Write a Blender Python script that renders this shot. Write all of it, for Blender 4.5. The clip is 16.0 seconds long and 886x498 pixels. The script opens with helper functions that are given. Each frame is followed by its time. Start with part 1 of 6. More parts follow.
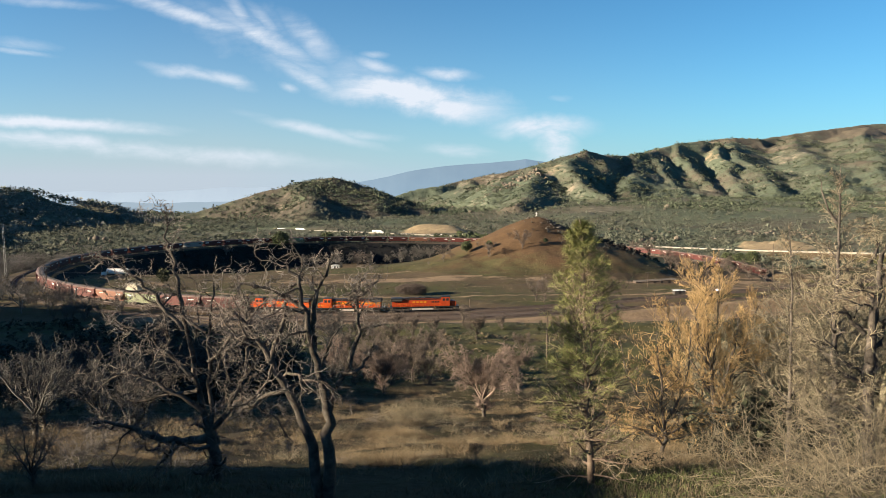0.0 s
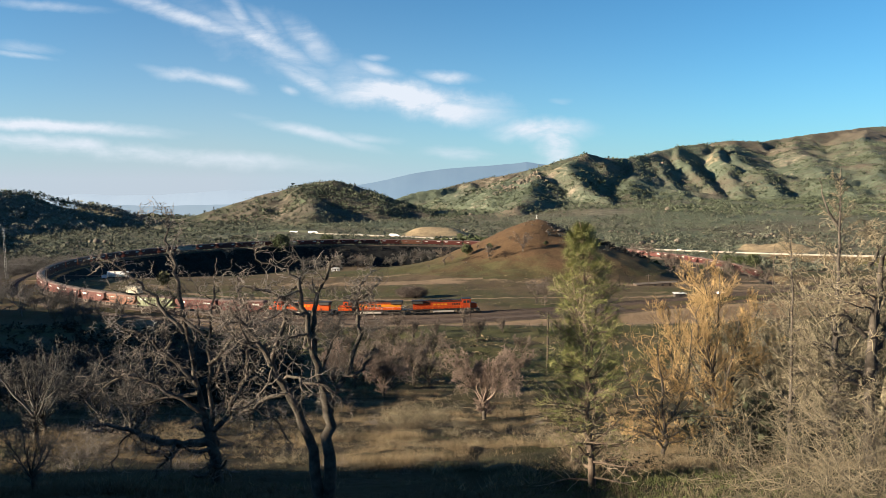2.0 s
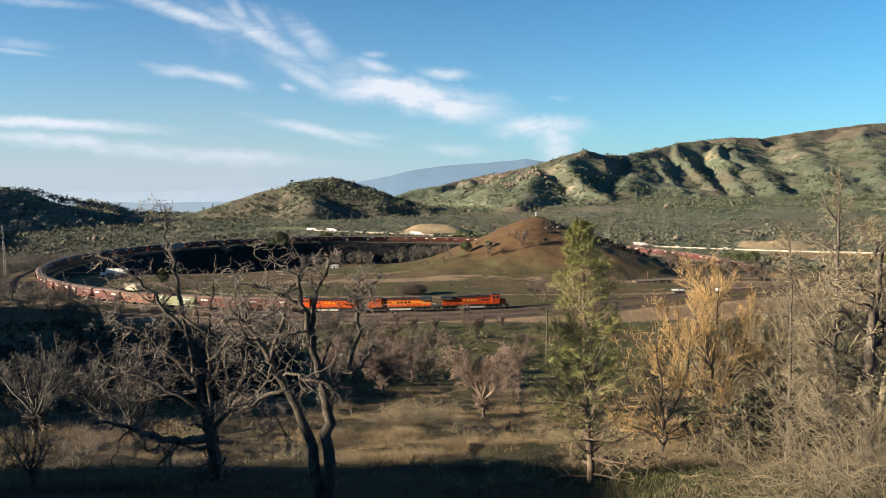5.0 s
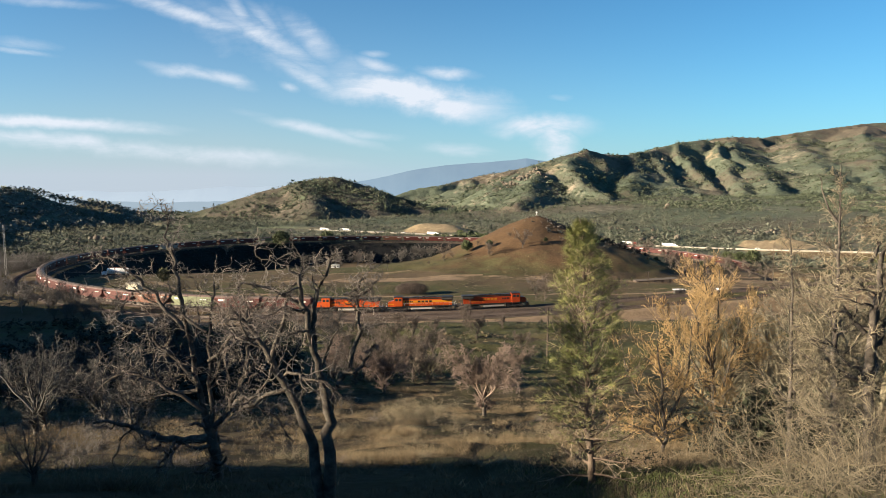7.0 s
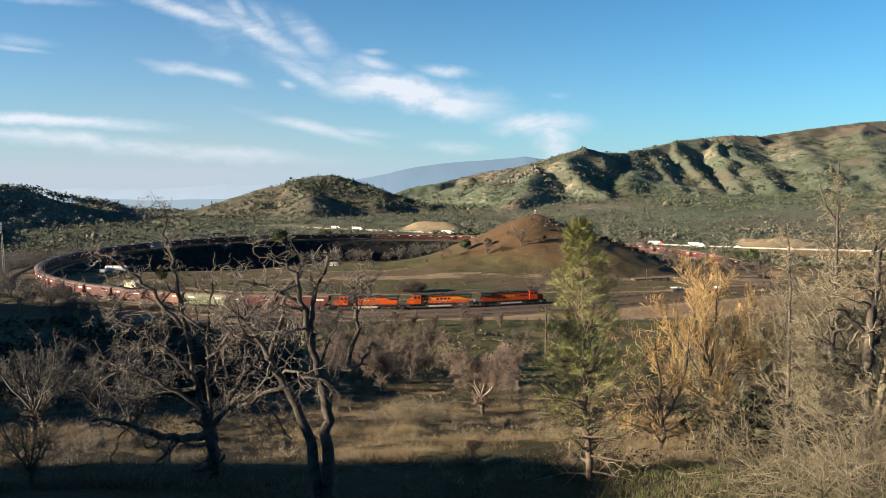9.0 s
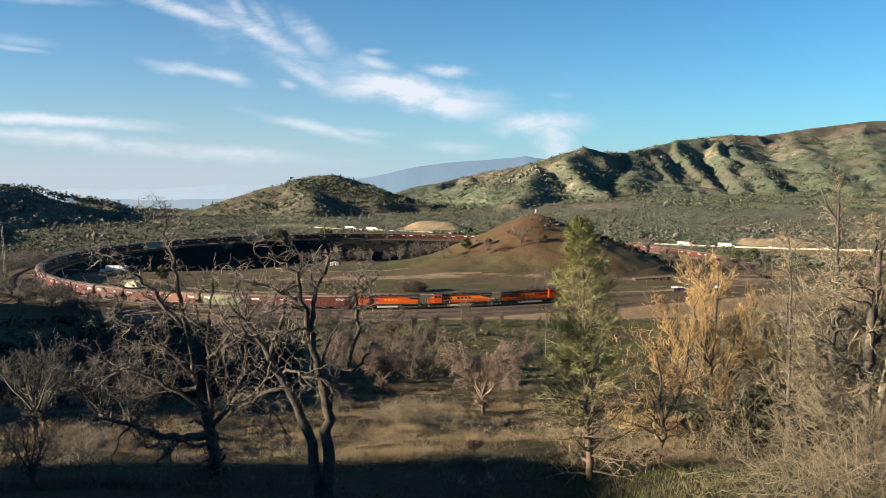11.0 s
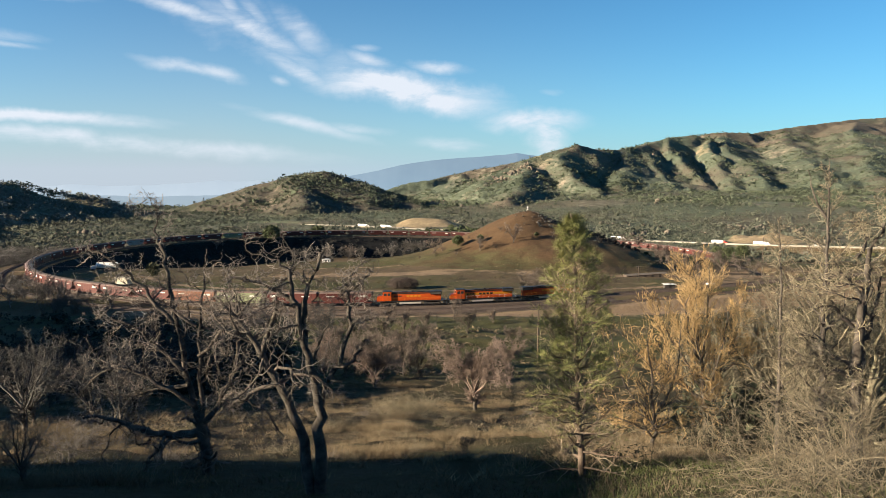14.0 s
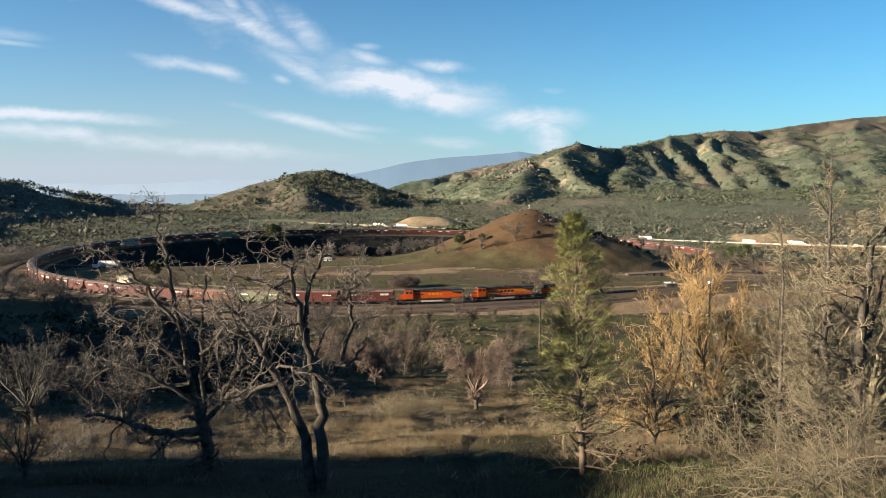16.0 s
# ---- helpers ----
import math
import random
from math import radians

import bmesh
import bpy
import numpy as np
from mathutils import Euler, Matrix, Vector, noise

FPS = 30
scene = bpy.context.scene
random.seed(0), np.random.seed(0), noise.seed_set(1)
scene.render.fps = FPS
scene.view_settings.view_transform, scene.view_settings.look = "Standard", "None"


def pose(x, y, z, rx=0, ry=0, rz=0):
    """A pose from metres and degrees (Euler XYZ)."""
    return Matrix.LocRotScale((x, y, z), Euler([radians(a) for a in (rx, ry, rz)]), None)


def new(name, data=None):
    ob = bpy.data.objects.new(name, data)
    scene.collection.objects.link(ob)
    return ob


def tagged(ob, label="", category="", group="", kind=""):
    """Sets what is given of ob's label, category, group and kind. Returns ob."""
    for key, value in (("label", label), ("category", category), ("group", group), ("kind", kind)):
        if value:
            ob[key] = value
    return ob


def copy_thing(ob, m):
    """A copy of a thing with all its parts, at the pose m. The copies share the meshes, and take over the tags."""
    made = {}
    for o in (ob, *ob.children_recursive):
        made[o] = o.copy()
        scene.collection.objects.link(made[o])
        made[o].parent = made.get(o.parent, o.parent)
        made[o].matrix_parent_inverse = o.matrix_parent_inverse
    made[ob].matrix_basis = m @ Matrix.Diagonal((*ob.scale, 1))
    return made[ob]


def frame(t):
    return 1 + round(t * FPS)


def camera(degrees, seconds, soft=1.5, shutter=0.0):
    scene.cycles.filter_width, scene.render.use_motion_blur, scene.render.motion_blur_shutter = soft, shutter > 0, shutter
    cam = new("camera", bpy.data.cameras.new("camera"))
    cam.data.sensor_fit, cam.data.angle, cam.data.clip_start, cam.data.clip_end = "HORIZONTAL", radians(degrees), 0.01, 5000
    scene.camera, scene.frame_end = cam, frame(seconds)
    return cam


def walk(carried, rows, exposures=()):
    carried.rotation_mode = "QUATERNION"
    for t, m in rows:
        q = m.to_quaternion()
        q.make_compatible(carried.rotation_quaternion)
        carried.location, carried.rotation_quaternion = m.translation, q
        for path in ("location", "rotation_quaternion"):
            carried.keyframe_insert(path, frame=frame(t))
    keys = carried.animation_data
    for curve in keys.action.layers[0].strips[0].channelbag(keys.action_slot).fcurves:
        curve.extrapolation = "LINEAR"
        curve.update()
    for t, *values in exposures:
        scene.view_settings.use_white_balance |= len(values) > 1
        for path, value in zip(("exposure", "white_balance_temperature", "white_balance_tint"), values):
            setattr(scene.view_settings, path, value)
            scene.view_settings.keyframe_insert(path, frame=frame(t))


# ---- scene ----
cam = camera(62, 16.0, soft=0.8)
EYE = (0.0, 0.0, 43.2)
# seconds, tilt, turn, roll: a hand-held camera that stays on one spot
TURNS = [(0, -5.690, 0, 0), (0.5, -5.602, -0.406, 0.034), (1, -5.679, -0.511, -0.018), (1.5, -5.626, -0.203, 0.051),
         (2, -5.474, 0.032, -0.020), (2.5, -5.385, 0.061, 0.100), (3, -5.461, -0.022, 0.130), (3.5, -5.605, -0.072, 0.080),
         (4, -5.750, -0.069, -0.010), (6.5, -5.631, -0.011, -0.050), (7, -5.745, 0.024, -0.039), (7.5, -5.870, 0.056, -0.026),
         (8, -5.856, 0.006, 0.033), (8.5, -5.866, -0.103, 0.039), (9, -5.901, -0.104, 0.021), (11.5, -5.935, -0.063, 0.0),
         (12, -6.054, -0.125, 0.053), (12.5, -6.113, -0.168, 0.12), (13, -6.053, -0.292, 0.14), (13.5, -6.042, -0.469, 0.101),
         (14, -6.163, -0.681, 0.090), (14.5, -6.308, -0.745, 0.023), (15, -6.365, -0.701, 0.012), (15.5, -6.295, -0.650, 0.061),
         (16, -6.279, -0.563, 0.079)]
walk(cam, [(t, pose(*EYE, 90 + tilt, 0, turn) @ pose(0, 0, 0, 0, 0, roll)) for t, tilt, turn, roll in TURNS],
     exposures=[(0, 2.1), (16, 2.1)])

# ---- world and sun ----
SUN_EL, SUN_BACK = 15.0, 16.0          # a low sun on the left, a little behind the camera
sun_dir = Vector((-math.cos(radians(SUN_BACK)) * math.cos(radians(SUN_EL)),
                  -math.sin(radians(SUN_BACK)) * math.cos(radians(SUN_EL)), math.sin(radians(SUN_EL))))
sun = new("sun", bpy.data.lights.new("sun", "SUN"))
sun.data.energy, sun.data.angle, sun.data.color = 4.6, radians(0.6), (1.0, 0.84, 0.62)
sun.rotation_euler = (-sun_dir).to_track_quat("-Z", "Y").to_euler()

world = bpy.data.worlds.new("world")
scene.world = world
world.use_nodes = True


class Nodes:
    """Short hand for building node trees."""

    def __init__(self, tree):
        self.tree = tree

    def add(self, kind, **inputs):
        n = self.tree.nodes.new(kind)
        for k, v in inputs.items():
            if k in ("operation", "blend_type", "data_type", "noise_dimensions", "feature", "attribute_name", "sky_type",
                     "sun_disc", "sun_elevation", "sun_rotation", "air_density", "dust_density", "ozone_density", "altitude"):
                set_field(n, k, v)
            else:
                key = int(k[1:]) if k[0] == "i" and k[1:].isdigit() else k.replace("_", " ")
                sock = n.inputs[key]
                if isinstance(v, bpy.types.NodeSocket):
                    self.tree.links.new(v, sock)
                else:
                    sock.default_value = v
        return n

    def math(self, op, a, b=0.0, clamp=False):
        n = self.add("ShaderNodeMath", operation=op, i0=a, i1=b)
        n.use_clamp = clamp
        return n.outputs[0]

    def mix(self, fac, a, b, blend="MIX"):
        n = self.tree.nodes.new("ShaderNodeMix")
        n.data_type, n.blend_type = "RGBA", blend
        for i, v in ((0, fac), (6, a), (7, b)):
            if isinstance(v, bpy.types.NodeSocket):
                self.tree.links.new(v, n.inputs[i])
            else:
                n.inputs[i].default_value = v if i == 0 else (*v[:3], 1)
        return n.outputs[2]

    def noise(self, vec, scale, detail=4.0, rough=0.55, distort=0.0):
        return self.add("ShaderNodeTexNoise", Vector=vec, Scale=scale, Detail=detail, Roughness=rough, Distortion=distort).outputs[0]

    def ramp(self, fac, lo, hi):
        n = self.tree.nodes.new("ShaderNodeMapRange")
        self.tree.links.new(fac, n.inputs[0])
        n.inputs[1].default_value, n.inputs[2].default_value = lo, hi
        return n.outputs[0]


def set_field(n, k, v):
    if k == "operation": n.operation = v
    elif k == "blend_type": n.blend_type = v
    elif k == "data_type": n.data_type = v
    elif k == "attribute_name": n.attribute_name = v
    elif k == "sky_type": n.sky_type = v
    elif k == "sun_disc": n.sun_disc = v
    elif k == "sun_elevation": n.sun_elevation = v
    elif k == "sun_rotation": n.sun_rotation = v
    elif k == "air_density": n.air_density = v
    elif k == "dust_density": n.dust_density = v
    elif k == "ozone_density": n.ozone_density = v
    elif k == "altitude": n.altitude = v


W = Nodes(world.node_tree)
world.node_tree.nodes.clear()
sky = W.add("ShaderNodeTexSky", sky_type="NISHITA", sun_disc=False, sun_elevation=radians(SUN_EL),
            sun_rotation=math.atan2(sun_dir.x, sun_dir.y), air_density=1.0, dust_density=0.6, ozone_density=1.6, altitude=1200.0)
ways = W.add("ShaderNodeTexCoord").outputs["Generated"]
sep = W.add("ShaderNodeSeparateXYZ", Vector=ways)
fwd = W.math("MAXIMUM", sep.outputs[1], 0.03)
cu, cv = W.math("DIVIDE", sep.outputs[0], fwd), W.math("DIVIDE", sep.outputs[2], fwd)
flat = W.add("ShaderNodeCombineXYZ", X=cu, Y=cv).outputs[0]
wisp_map = W.add("ShaderNodeMapping", Vector=flat, Rotation=(0, 0, radians(14)), Scale=(9, 24, 1)).outputs[0]
wisp = W.ramp(W.noise(wisp_map, 1.0, 8.0, 0.62, 0.6), 0.32, 0.68)
soft_wisp = W.ramp(W.noise(wisp_map, 0.45, 5.0, 0.55, 0.4), 0.25, 0.75)
warp = W.noise(flat, 14.0, 6.0, 0.6)
# cirrus banks: place, half length, half height, slant, strength
CLOUDS = [(-0.037, 0.104, 0.103, 0.0184, 10, 1.7), (-0.094, 0.111, 0.057, 0.0138, 3, 1.5), (0.001, 0.088, 0.055, 0.0130, 9, 1.3),
          (-0.180, 0.133, 0.061, 0.0100, 27, 1), (-0.339, 0.212, 0.103, 0.0092, 16, 1.05), (-0.231, 0.178, 0.080, 0.0130, 29, 1.15),
          (-0.175, 0.178, 0.042, 0.0153, 42, 0.85), (-0.268, 0.210, 0.034, 0.0100, 62, 0.8), (-0.235, 0.201, 0.031, 0.0092, 48, 0.6),
          (-0.330, 0.135, 0.057, 0.0061, 10, 0.7), (-0.350, 0.139, 0.028, 0.0069, 2, 0.85), (-0.289, 0.127, 0.032, 0.0084, 17, 0.85),
          (-0.205, 0.118, 0.013, 0.0054, 18, 0.55), (-0.087, 0.144, 0.032, 0.0077, 16, 0.7), (-0.092, 0.160, 0.017, 0.0046, 0, 0.5),
          (0.006, 0.134, 0.034, 0.0069, 6, 0.85), (0.132, 0.064, 0.051, 0.0130, 0, 1.6), (0.150, 0.045, 0.026, 0.0215, 55, 1.5),
          (-0.235, 0.180, 0.146, 0.0345, 25, 0.36), (-0.101, 0.128, 0.084, 0.0230, 15, 0.4),
          (-0.548, 0.071, 0.138, 0.0069, 3, 1.25), (-0.457, 0.069, 0.018, 0.0069, 0, 0.8), (-0.412, 0.061, 0.046, 0.0054, 5, 0.6),
          (-0.512, 0.045, 0.192, 0.0100, 5, 0.9), (-0.345, 0.029, 0.169, 0.0107, 4, 0.75), (-0.554, 0.172, 0.046, 0.0077, 5, 0.45),
          (-0.566, 0.164, 0.046, 0.0038, 8, 0.8), (-0.174, 0.060, 0.080, 0.0069, 13, 0.7), (-0.102, 0.054, 0.046, 0.0061, 4, 0.45),
          (0.016, 0.033, 0.046, 0.0084, 4, 0.62), (-0.525, 0.227, 0.084, 0.0061, 4, 0.4), (0.159, 0.104, 0.017, 0.0054, 0, 0.3)]
cover = None
for u, v, a, b, slant, amount in CLOUDS:
    c, s = math.cos(radians(-slant)), math.sin(radians(-slant))
    du, dv = W.math("SUBTRACT", cu, u), W.math("SUBTRACT", cv, v)
    along = W.math("DIVIDE", W.math("ADD", W.math("MULTIPLY", du, c), W.math("MULTIPLY", dv, s)), a)
    across = W.math("DIVIDE", W.math("SUBTRACT", W.math("MULTIPLY", dv, c), W.math("MULTIPLY", du, s)), b)
    across = W.math("ADD", across, W.math("MULTIPLY", W.math("SUBTRACT", warp, 0.5), 2.6))
    r2 = W.math("ADD", W.math("MULTIPLY", along, along), W.math("MULTIPLY", across, across))
    puff = W.math("MULTIPLY", W.math("EXPONENT", W.math("MULTIPLY", r2, -1.0)), amount)
    cover = puff if cover is None else W.math("MAXIMUM", cover, puff)
fibre_map = W.add("ShaderNodeMapping", Vector=flat, Rotation=(0, 0, radians(24)), Scale=(16, 75, 1)).outputs[0]
fibre = W.ramp(W.noise(fibre_map, 1.0, 7.0, 0.65, 0.8), 0.25, 0.75)
grain = W.math("ADD", W.math("MULTIPLY", wisp, 0.62), W.math("ADD", W.math("MULTIPLY", soft_wisp, 0.30), W.math("MULTIPLY", fibre, 0.26)))
cover = W.math("MULTIPLY", cover, grain)
cover = W.math("MULTIPLY", W.ramp(cover, 0.05, 0.80), 0.95)
# thin veil that thickens towards the horizon on the sunny side
side = W.ramp(cu, 0.40, -0.30)
thin_out = W.math("SUBTRACT", W.math("MULTIPLY", side, 3.0), 12.0)
veil = W.math("EXPONENT", W.math("MULTIPLY", W.math("MAXIMUM", cv, 0.0), thin_out))
veil_color = W.mix(side, (4.1, 6.3, 7.9), (5.1, 5.75, 6.7))
veil = W.math("MULTIPLY", veil, W.math("ADD", W.math("MULTIPLY", side, 0.25), 0.65))
tinted = W.mix(1.0, sky.outputs[0], (0.42, 1.01, 1.36), "MULTIPLY")
hazed = W.mix(veil, tinted, veil_color)
clouded = W.mix(cover, hazed, (7.3, 7.8, 8.6))
back = W.add("ShaderNodeBackground", Color=clouded, Strength=0.0264)
W.add("ShaderNodeOutputWorld", Surface=back.outputs[0])

# ---- materials ----
rnd = random.Random(4)


def material(name, low, high, scale=3.0, rough=0.9, bump=0.3, metal=0.0, detail=5.0, vary=0.0, fine=None, island=0.0, spec=0.3):
    """A noise-mottled surface between two colours, with a second finer scale, relief and an own tone per object or island."""
    m = bpy.data.materials.new(name)
    m.use_nodes = True
    N = Nodes(m.node_tree)
    bsdf = m.node_tree.nodes["Principled BSDF"]
    vec = N.add("ShaderNodeTexCoord").outputs["Object"]
    big = N.ramp(N.noise(vec, scale, detail, 0.6), 0.3, 0.7)
    small = N.noise(vec, fine or scale * 9, 3.0, 0.6)
    col = N.mix(big, low, high)
    tone = N.math("ADD", N.math("MULTIPLY", small, 0.5), 0.75)
    if vary:
        r = N.add("ShaderNodeObjectInfo").outputs["Random"]
        tone = N.math("MULTIPLY", tone, N.math("ADD", N.math("MULTIPLY", r, 2 * vary), 1 - vary))
    if island:
        r = N.add("ShaderNodeNewGeometry").outputs["Random Per Island"]
        tone = N.math("MULTIPLY", tone, N.math("ADD", N.math("MULTIPLY", r, 2 * island), 1 - island))
    grey = N.add("ShaderNodeCombineColor", Red=tone, Green=tone, Blue=tone).outputs[0]
    col = N.mix(1.0, col, grey, "MULTIPLY")
    m.node_tree.links.new(col, bsdf.inputs["Base Color"])
    bsdf.inputs["Roughness"].default_value, bsdf.inputs["Metallic"].default_value = rough, metal
    bsdf.inputs["Specular IOR Level"].default_value = spec
    if bump:
        b = N.add("ShaderNodeBump", Strength=bump, Height=small, Distance=0.05)
        m.node_tree.links.new(b.outputs[0], bsdf.inputs["Normal"])
    return m


def land(name, soil, grass, dirt, rock, scale, fine, bump, bump_m):
    """Land whose cover follows three painted maps: R grass, G bare dirt, B rock, broken up by noise at two scales."""
    m = bpy.data.materials.new(name)
    m.use_nodes = True
    N = Nodes(m.node_tree)
    bsdf = m.node_tree.nodes["Principled BSDF"]
    vec = N.add("ShaderNodeNewGeometry").outputs["Position"]
    maps = N.add("ShaderNodeSeparateColor", Color=N.add("ShaderNodeAttribute", attribute_name="cover").outputs["Color"])
    big, mid, small = N.noise(vec, scale, 6.0, 0.62), N.noise(vec, scale * 5, 5.0, 0.62), N.noise(vec, fine, 5.0, 0.68)

    def spread(k, width=0.22):
        n = N.math("ADD", N.math("MULTIPLY", N.math("SUBTRACT", big, 0.5), 0.9), N.math("MULTIPLY", N.math("SUBTRACT", mid, 0.5), 0.9))
        return N.ramp(N.math("ADD", maps.outputs[k], n), 0.5 - width, 0.5 + width)
    col = N.mix(spread(0), soil, grass)
    col = N.mix(spread(1, 0.12), col, dirt)
    col = N.mix(spread(2, 0.1), col, rock)
    tone = N.math("ADD", N.math("MULTIPLY", small, 1.1), 0.45)
    tone2 = N.math("ADD", N.math("MULTIPLY", mid, 0.9), 0.55)
    tone = N.math("MULTIPLY", tone, tone2)
    col = N.mix(1.0, col, N.add("ShaderNodeCombineColor", Red=tone, Green=tone, Blue=tone).outputs[0], "MULTIPLY")
    m.node_tree.links.new(col, bsdf.inputs["Base Color"])
    bsdf.inputs["Roughness"].default_value = 0.95
    bsdf.inputs["Specular IOR Level"].default_value = 0.1
    b = N.add("ShaderNodeBump", Strength=bump, Height=N.math("ADD", small, mid), Distance=bump_m)
    m.node_tree.links.new(b.outputs[0], bsdf.inputs["Normal"])
    return m


def paint(name, color, rough=0.45, metal=0.0, dirt=0.25, scale=1.2, emit=0.0):
    m = material(name, [c * (1 - dirt) for c in color], color, scale, rough, 0.05, metal, spec=0.25)
    return m


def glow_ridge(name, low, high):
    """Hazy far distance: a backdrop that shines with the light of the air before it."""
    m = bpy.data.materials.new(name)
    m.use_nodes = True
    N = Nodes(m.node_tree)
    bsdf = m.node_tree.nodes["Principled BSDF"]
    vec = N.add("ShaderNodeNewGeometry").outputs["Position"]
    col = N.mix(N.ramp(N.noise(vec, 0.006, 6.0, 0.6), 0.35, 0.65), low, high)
    # haze in the glow itself: paler towards the foot of the ridge
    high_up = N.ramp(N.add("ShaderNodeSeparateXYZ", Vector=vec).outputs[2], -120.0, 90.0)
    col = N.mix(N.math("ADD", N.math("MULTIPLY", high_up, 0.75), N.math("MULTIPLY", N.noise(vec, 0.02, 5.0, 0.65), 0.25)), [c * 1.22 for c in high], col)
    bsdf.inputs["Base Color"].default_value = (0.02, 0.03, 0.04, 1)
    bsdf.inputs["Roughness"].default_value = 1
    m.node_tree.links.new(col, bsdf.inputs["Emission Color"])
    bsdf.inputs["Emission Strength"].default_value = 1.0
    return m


M_MEADOW = land("meadow", (0.082, 0.059, 0.035), (0.050, 0.049, 0.020), (0.190, 0.134, 0.085), (0.160, 0.140, 0.120), 0.05, 1.6, 0.9, 0.25)
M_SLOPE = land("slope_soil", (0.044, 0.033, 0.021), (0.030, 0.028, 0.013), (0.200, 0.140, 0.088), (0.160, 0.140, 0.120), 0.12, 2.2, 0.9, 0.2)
M_HILL = land("hill_grass", (0.078, 0.048, 0.026), (0.062, 0.056, 0.026), (0.232, 0.160, 0.096), (0.160, 0.120, 0.096), 0.03, 0.8, 0.8, 0.4)
M_MOUNT = land("chaparral", (0.105, 0.088, 0.066), (0.083, 0.098, 0.068), (0.215, 0.172, 0.112), (0.185, 0.158, 0.120), 0.010, 0.20, 0.9, 2.2)
M_HILLSIDE = land("hillside_scrub", (0.076, 0.066, 0.051), (0.052, 0.060, 0.038), (0.2, 0.15, 0.09), (0.140, 0.118, 0.090), 0.014, 0.25, 0.9, 1.8)
# paler and bluer than other woods: haze over the ridge put into its colour
M_HAZEWOOD = material("hazed_wood", (0.085, 0.094, 0.088), (0.135, 0.140, 0.126), 0.01, 1.0, 0.0, island=0.4)
M_MTREE = material("mountain_tree", (0.045, 0.058, 0.036), (0.080, 0.090, 0.056), 0.01, 1.0, 0.0, island=0.4)
M_VALLEY = land("valley_scrub", (0.096, 0.087, 0.062), (0.084, 0.096, 0.062), (0.25, 0.190, 0.115), (0.150, 0.132, 0.105), 0.014, 0.30, 0.9, 1.2)
# near-black: dark cover and the shade of the bank both put into the colour
M_BANK = land("bank_shade", (0.013, 0.013, 0.014), (0.013, 0.015, 0.013), (0.160, 0.120, 0.088), (0.144, 0.112, 0.088), 0.06, 0.9, 0.9, 0.5)
M_BALLAST = material("ballast", (0.044, 0.030, 0.023), (0.078, 0.055, 0.042), 0.6, 0.95, 0.7, fine=7.0)
M_TIE = material("tie", (0.040, 0.029, 0.023), (0.068, 0.050, 0.040), 2.0, 0.9, 0.3, island=0.3)
M_RAIL = material("rail_steel", (0.060, 0.042, 0.033), (0.105, 0.080, 0.066), 1.5, 0.7, 0.05)
M_BARK = material("oak_bark", (0.020, 0.016, 0.013), (0.120, 0.101, 0.083), 2.6, 0.95, 0.9, fine=26.0)
M_TWIG = material("oak_twig", (0.060, 0.050, 0.043), (0.215, 0.184, 0.156), 1.2, 0.9, 0.0, island=0.35)
M_GREYTWIG = material("grey_twig", (0.094, 0.079, 0.053), (0.255, 0.213, 0.143), 1.0, 0.9, 0.0, island=0.35)
M_GOLDTWIG = material("gold_twig", (0.195, 0.126, 0.055), (0.425, 0.296, 0.140), 0.7, 0.85, 0.0, island=0.4)
M_MIDTWIG = material("pinkish_twig", (0.110, 0.080, 0.064), (0.230, 0.172, 0.140), 0.4, 0.95, 0.0, island=0.35)
M_FARTWIG = material("far_twig", (0.066, 0.052, 0.043), (0.130, 0.104, 0.085), 0.4, 0.95, 0.0, island=0.35, vary=0.2)
M_GREYWOOD = material("grey_wood", (0.060, 0.054, 0.050), (0.120, 0.109, 0.099), 0.2, 0.95, 0.0, island=0.4)
# grey wood at half its tone: shade of the hollow put into the colour
M_SHADETWIG = material("shade_twig", (0.026, 0.024, 0.023), (0.060, 0.056, 0.052), 0.2, 0.95, 0.0, island=0.4)
M_PINEBARK = material("pine_bark", (0.040, 0.027, 0.020), (0.165, 0.124, 0.092), 3.0, 0.95, 0.8, fine=22.0)
M_PINETWIG = material("pine_twig", (0.130, 0.100, 0.070), (0.290, 0.230, 0.165), 1.2, 0.9, 0.0, island=0.35)
M_SHRUB = material("shrub_stem", (0.056, 0.047, 0.033), (0.195, 0.162, 0.108), 1.0, 0.9, 0.0, island=0.4)
# darker than the grey twigs: shade inside the thicket put into the colour
M_THICKET = material("thicket_shade_twig", (0.054, 0.047, 0.032), (0.180, 0.157, 0.106), 1.0, 0.9, 0.0, island=0.4)
M_NEEDLE = material("needles", (0.096, 0.106, 0.034), (0.205, 0.200, 0.068), 0.9, 0.75, 0.0, island=0.45)
M_GRASS = material("dry_grass", (0.052, 0.040, 0.025), (0.125, 0.098, 0.062), 0.25, 0.9, 0.0, island=0.45)
M_TUSSOCK = material("tussock_grass", (0.085, 0.062, 0.036), (0.215, 0.163, 0.098), 0.25, 0.9, 0.0, island=0.45)
M_GREENGRASS = material("green_grass", (0.034, 0.046, 0.013), (0.070, 0.082, 0.026), 0.2, 0.9, 0.0, island=0.4)
M_SCRUB = material("scrub", (0.052, 0.067, 0.045), (0.090, 0.103, 0.070), 0.01, 1.0, 0.0, island=0.35)
M_ROCK = material("granite", (0.084, 0.070, 0.054), (0.168, 0.138, 0.106), 0.5, 0.95, 0.6, island=0.3)
M_ORANGE = paint("orange_paint", (0.400, 0.064, 0.011), 0.4)
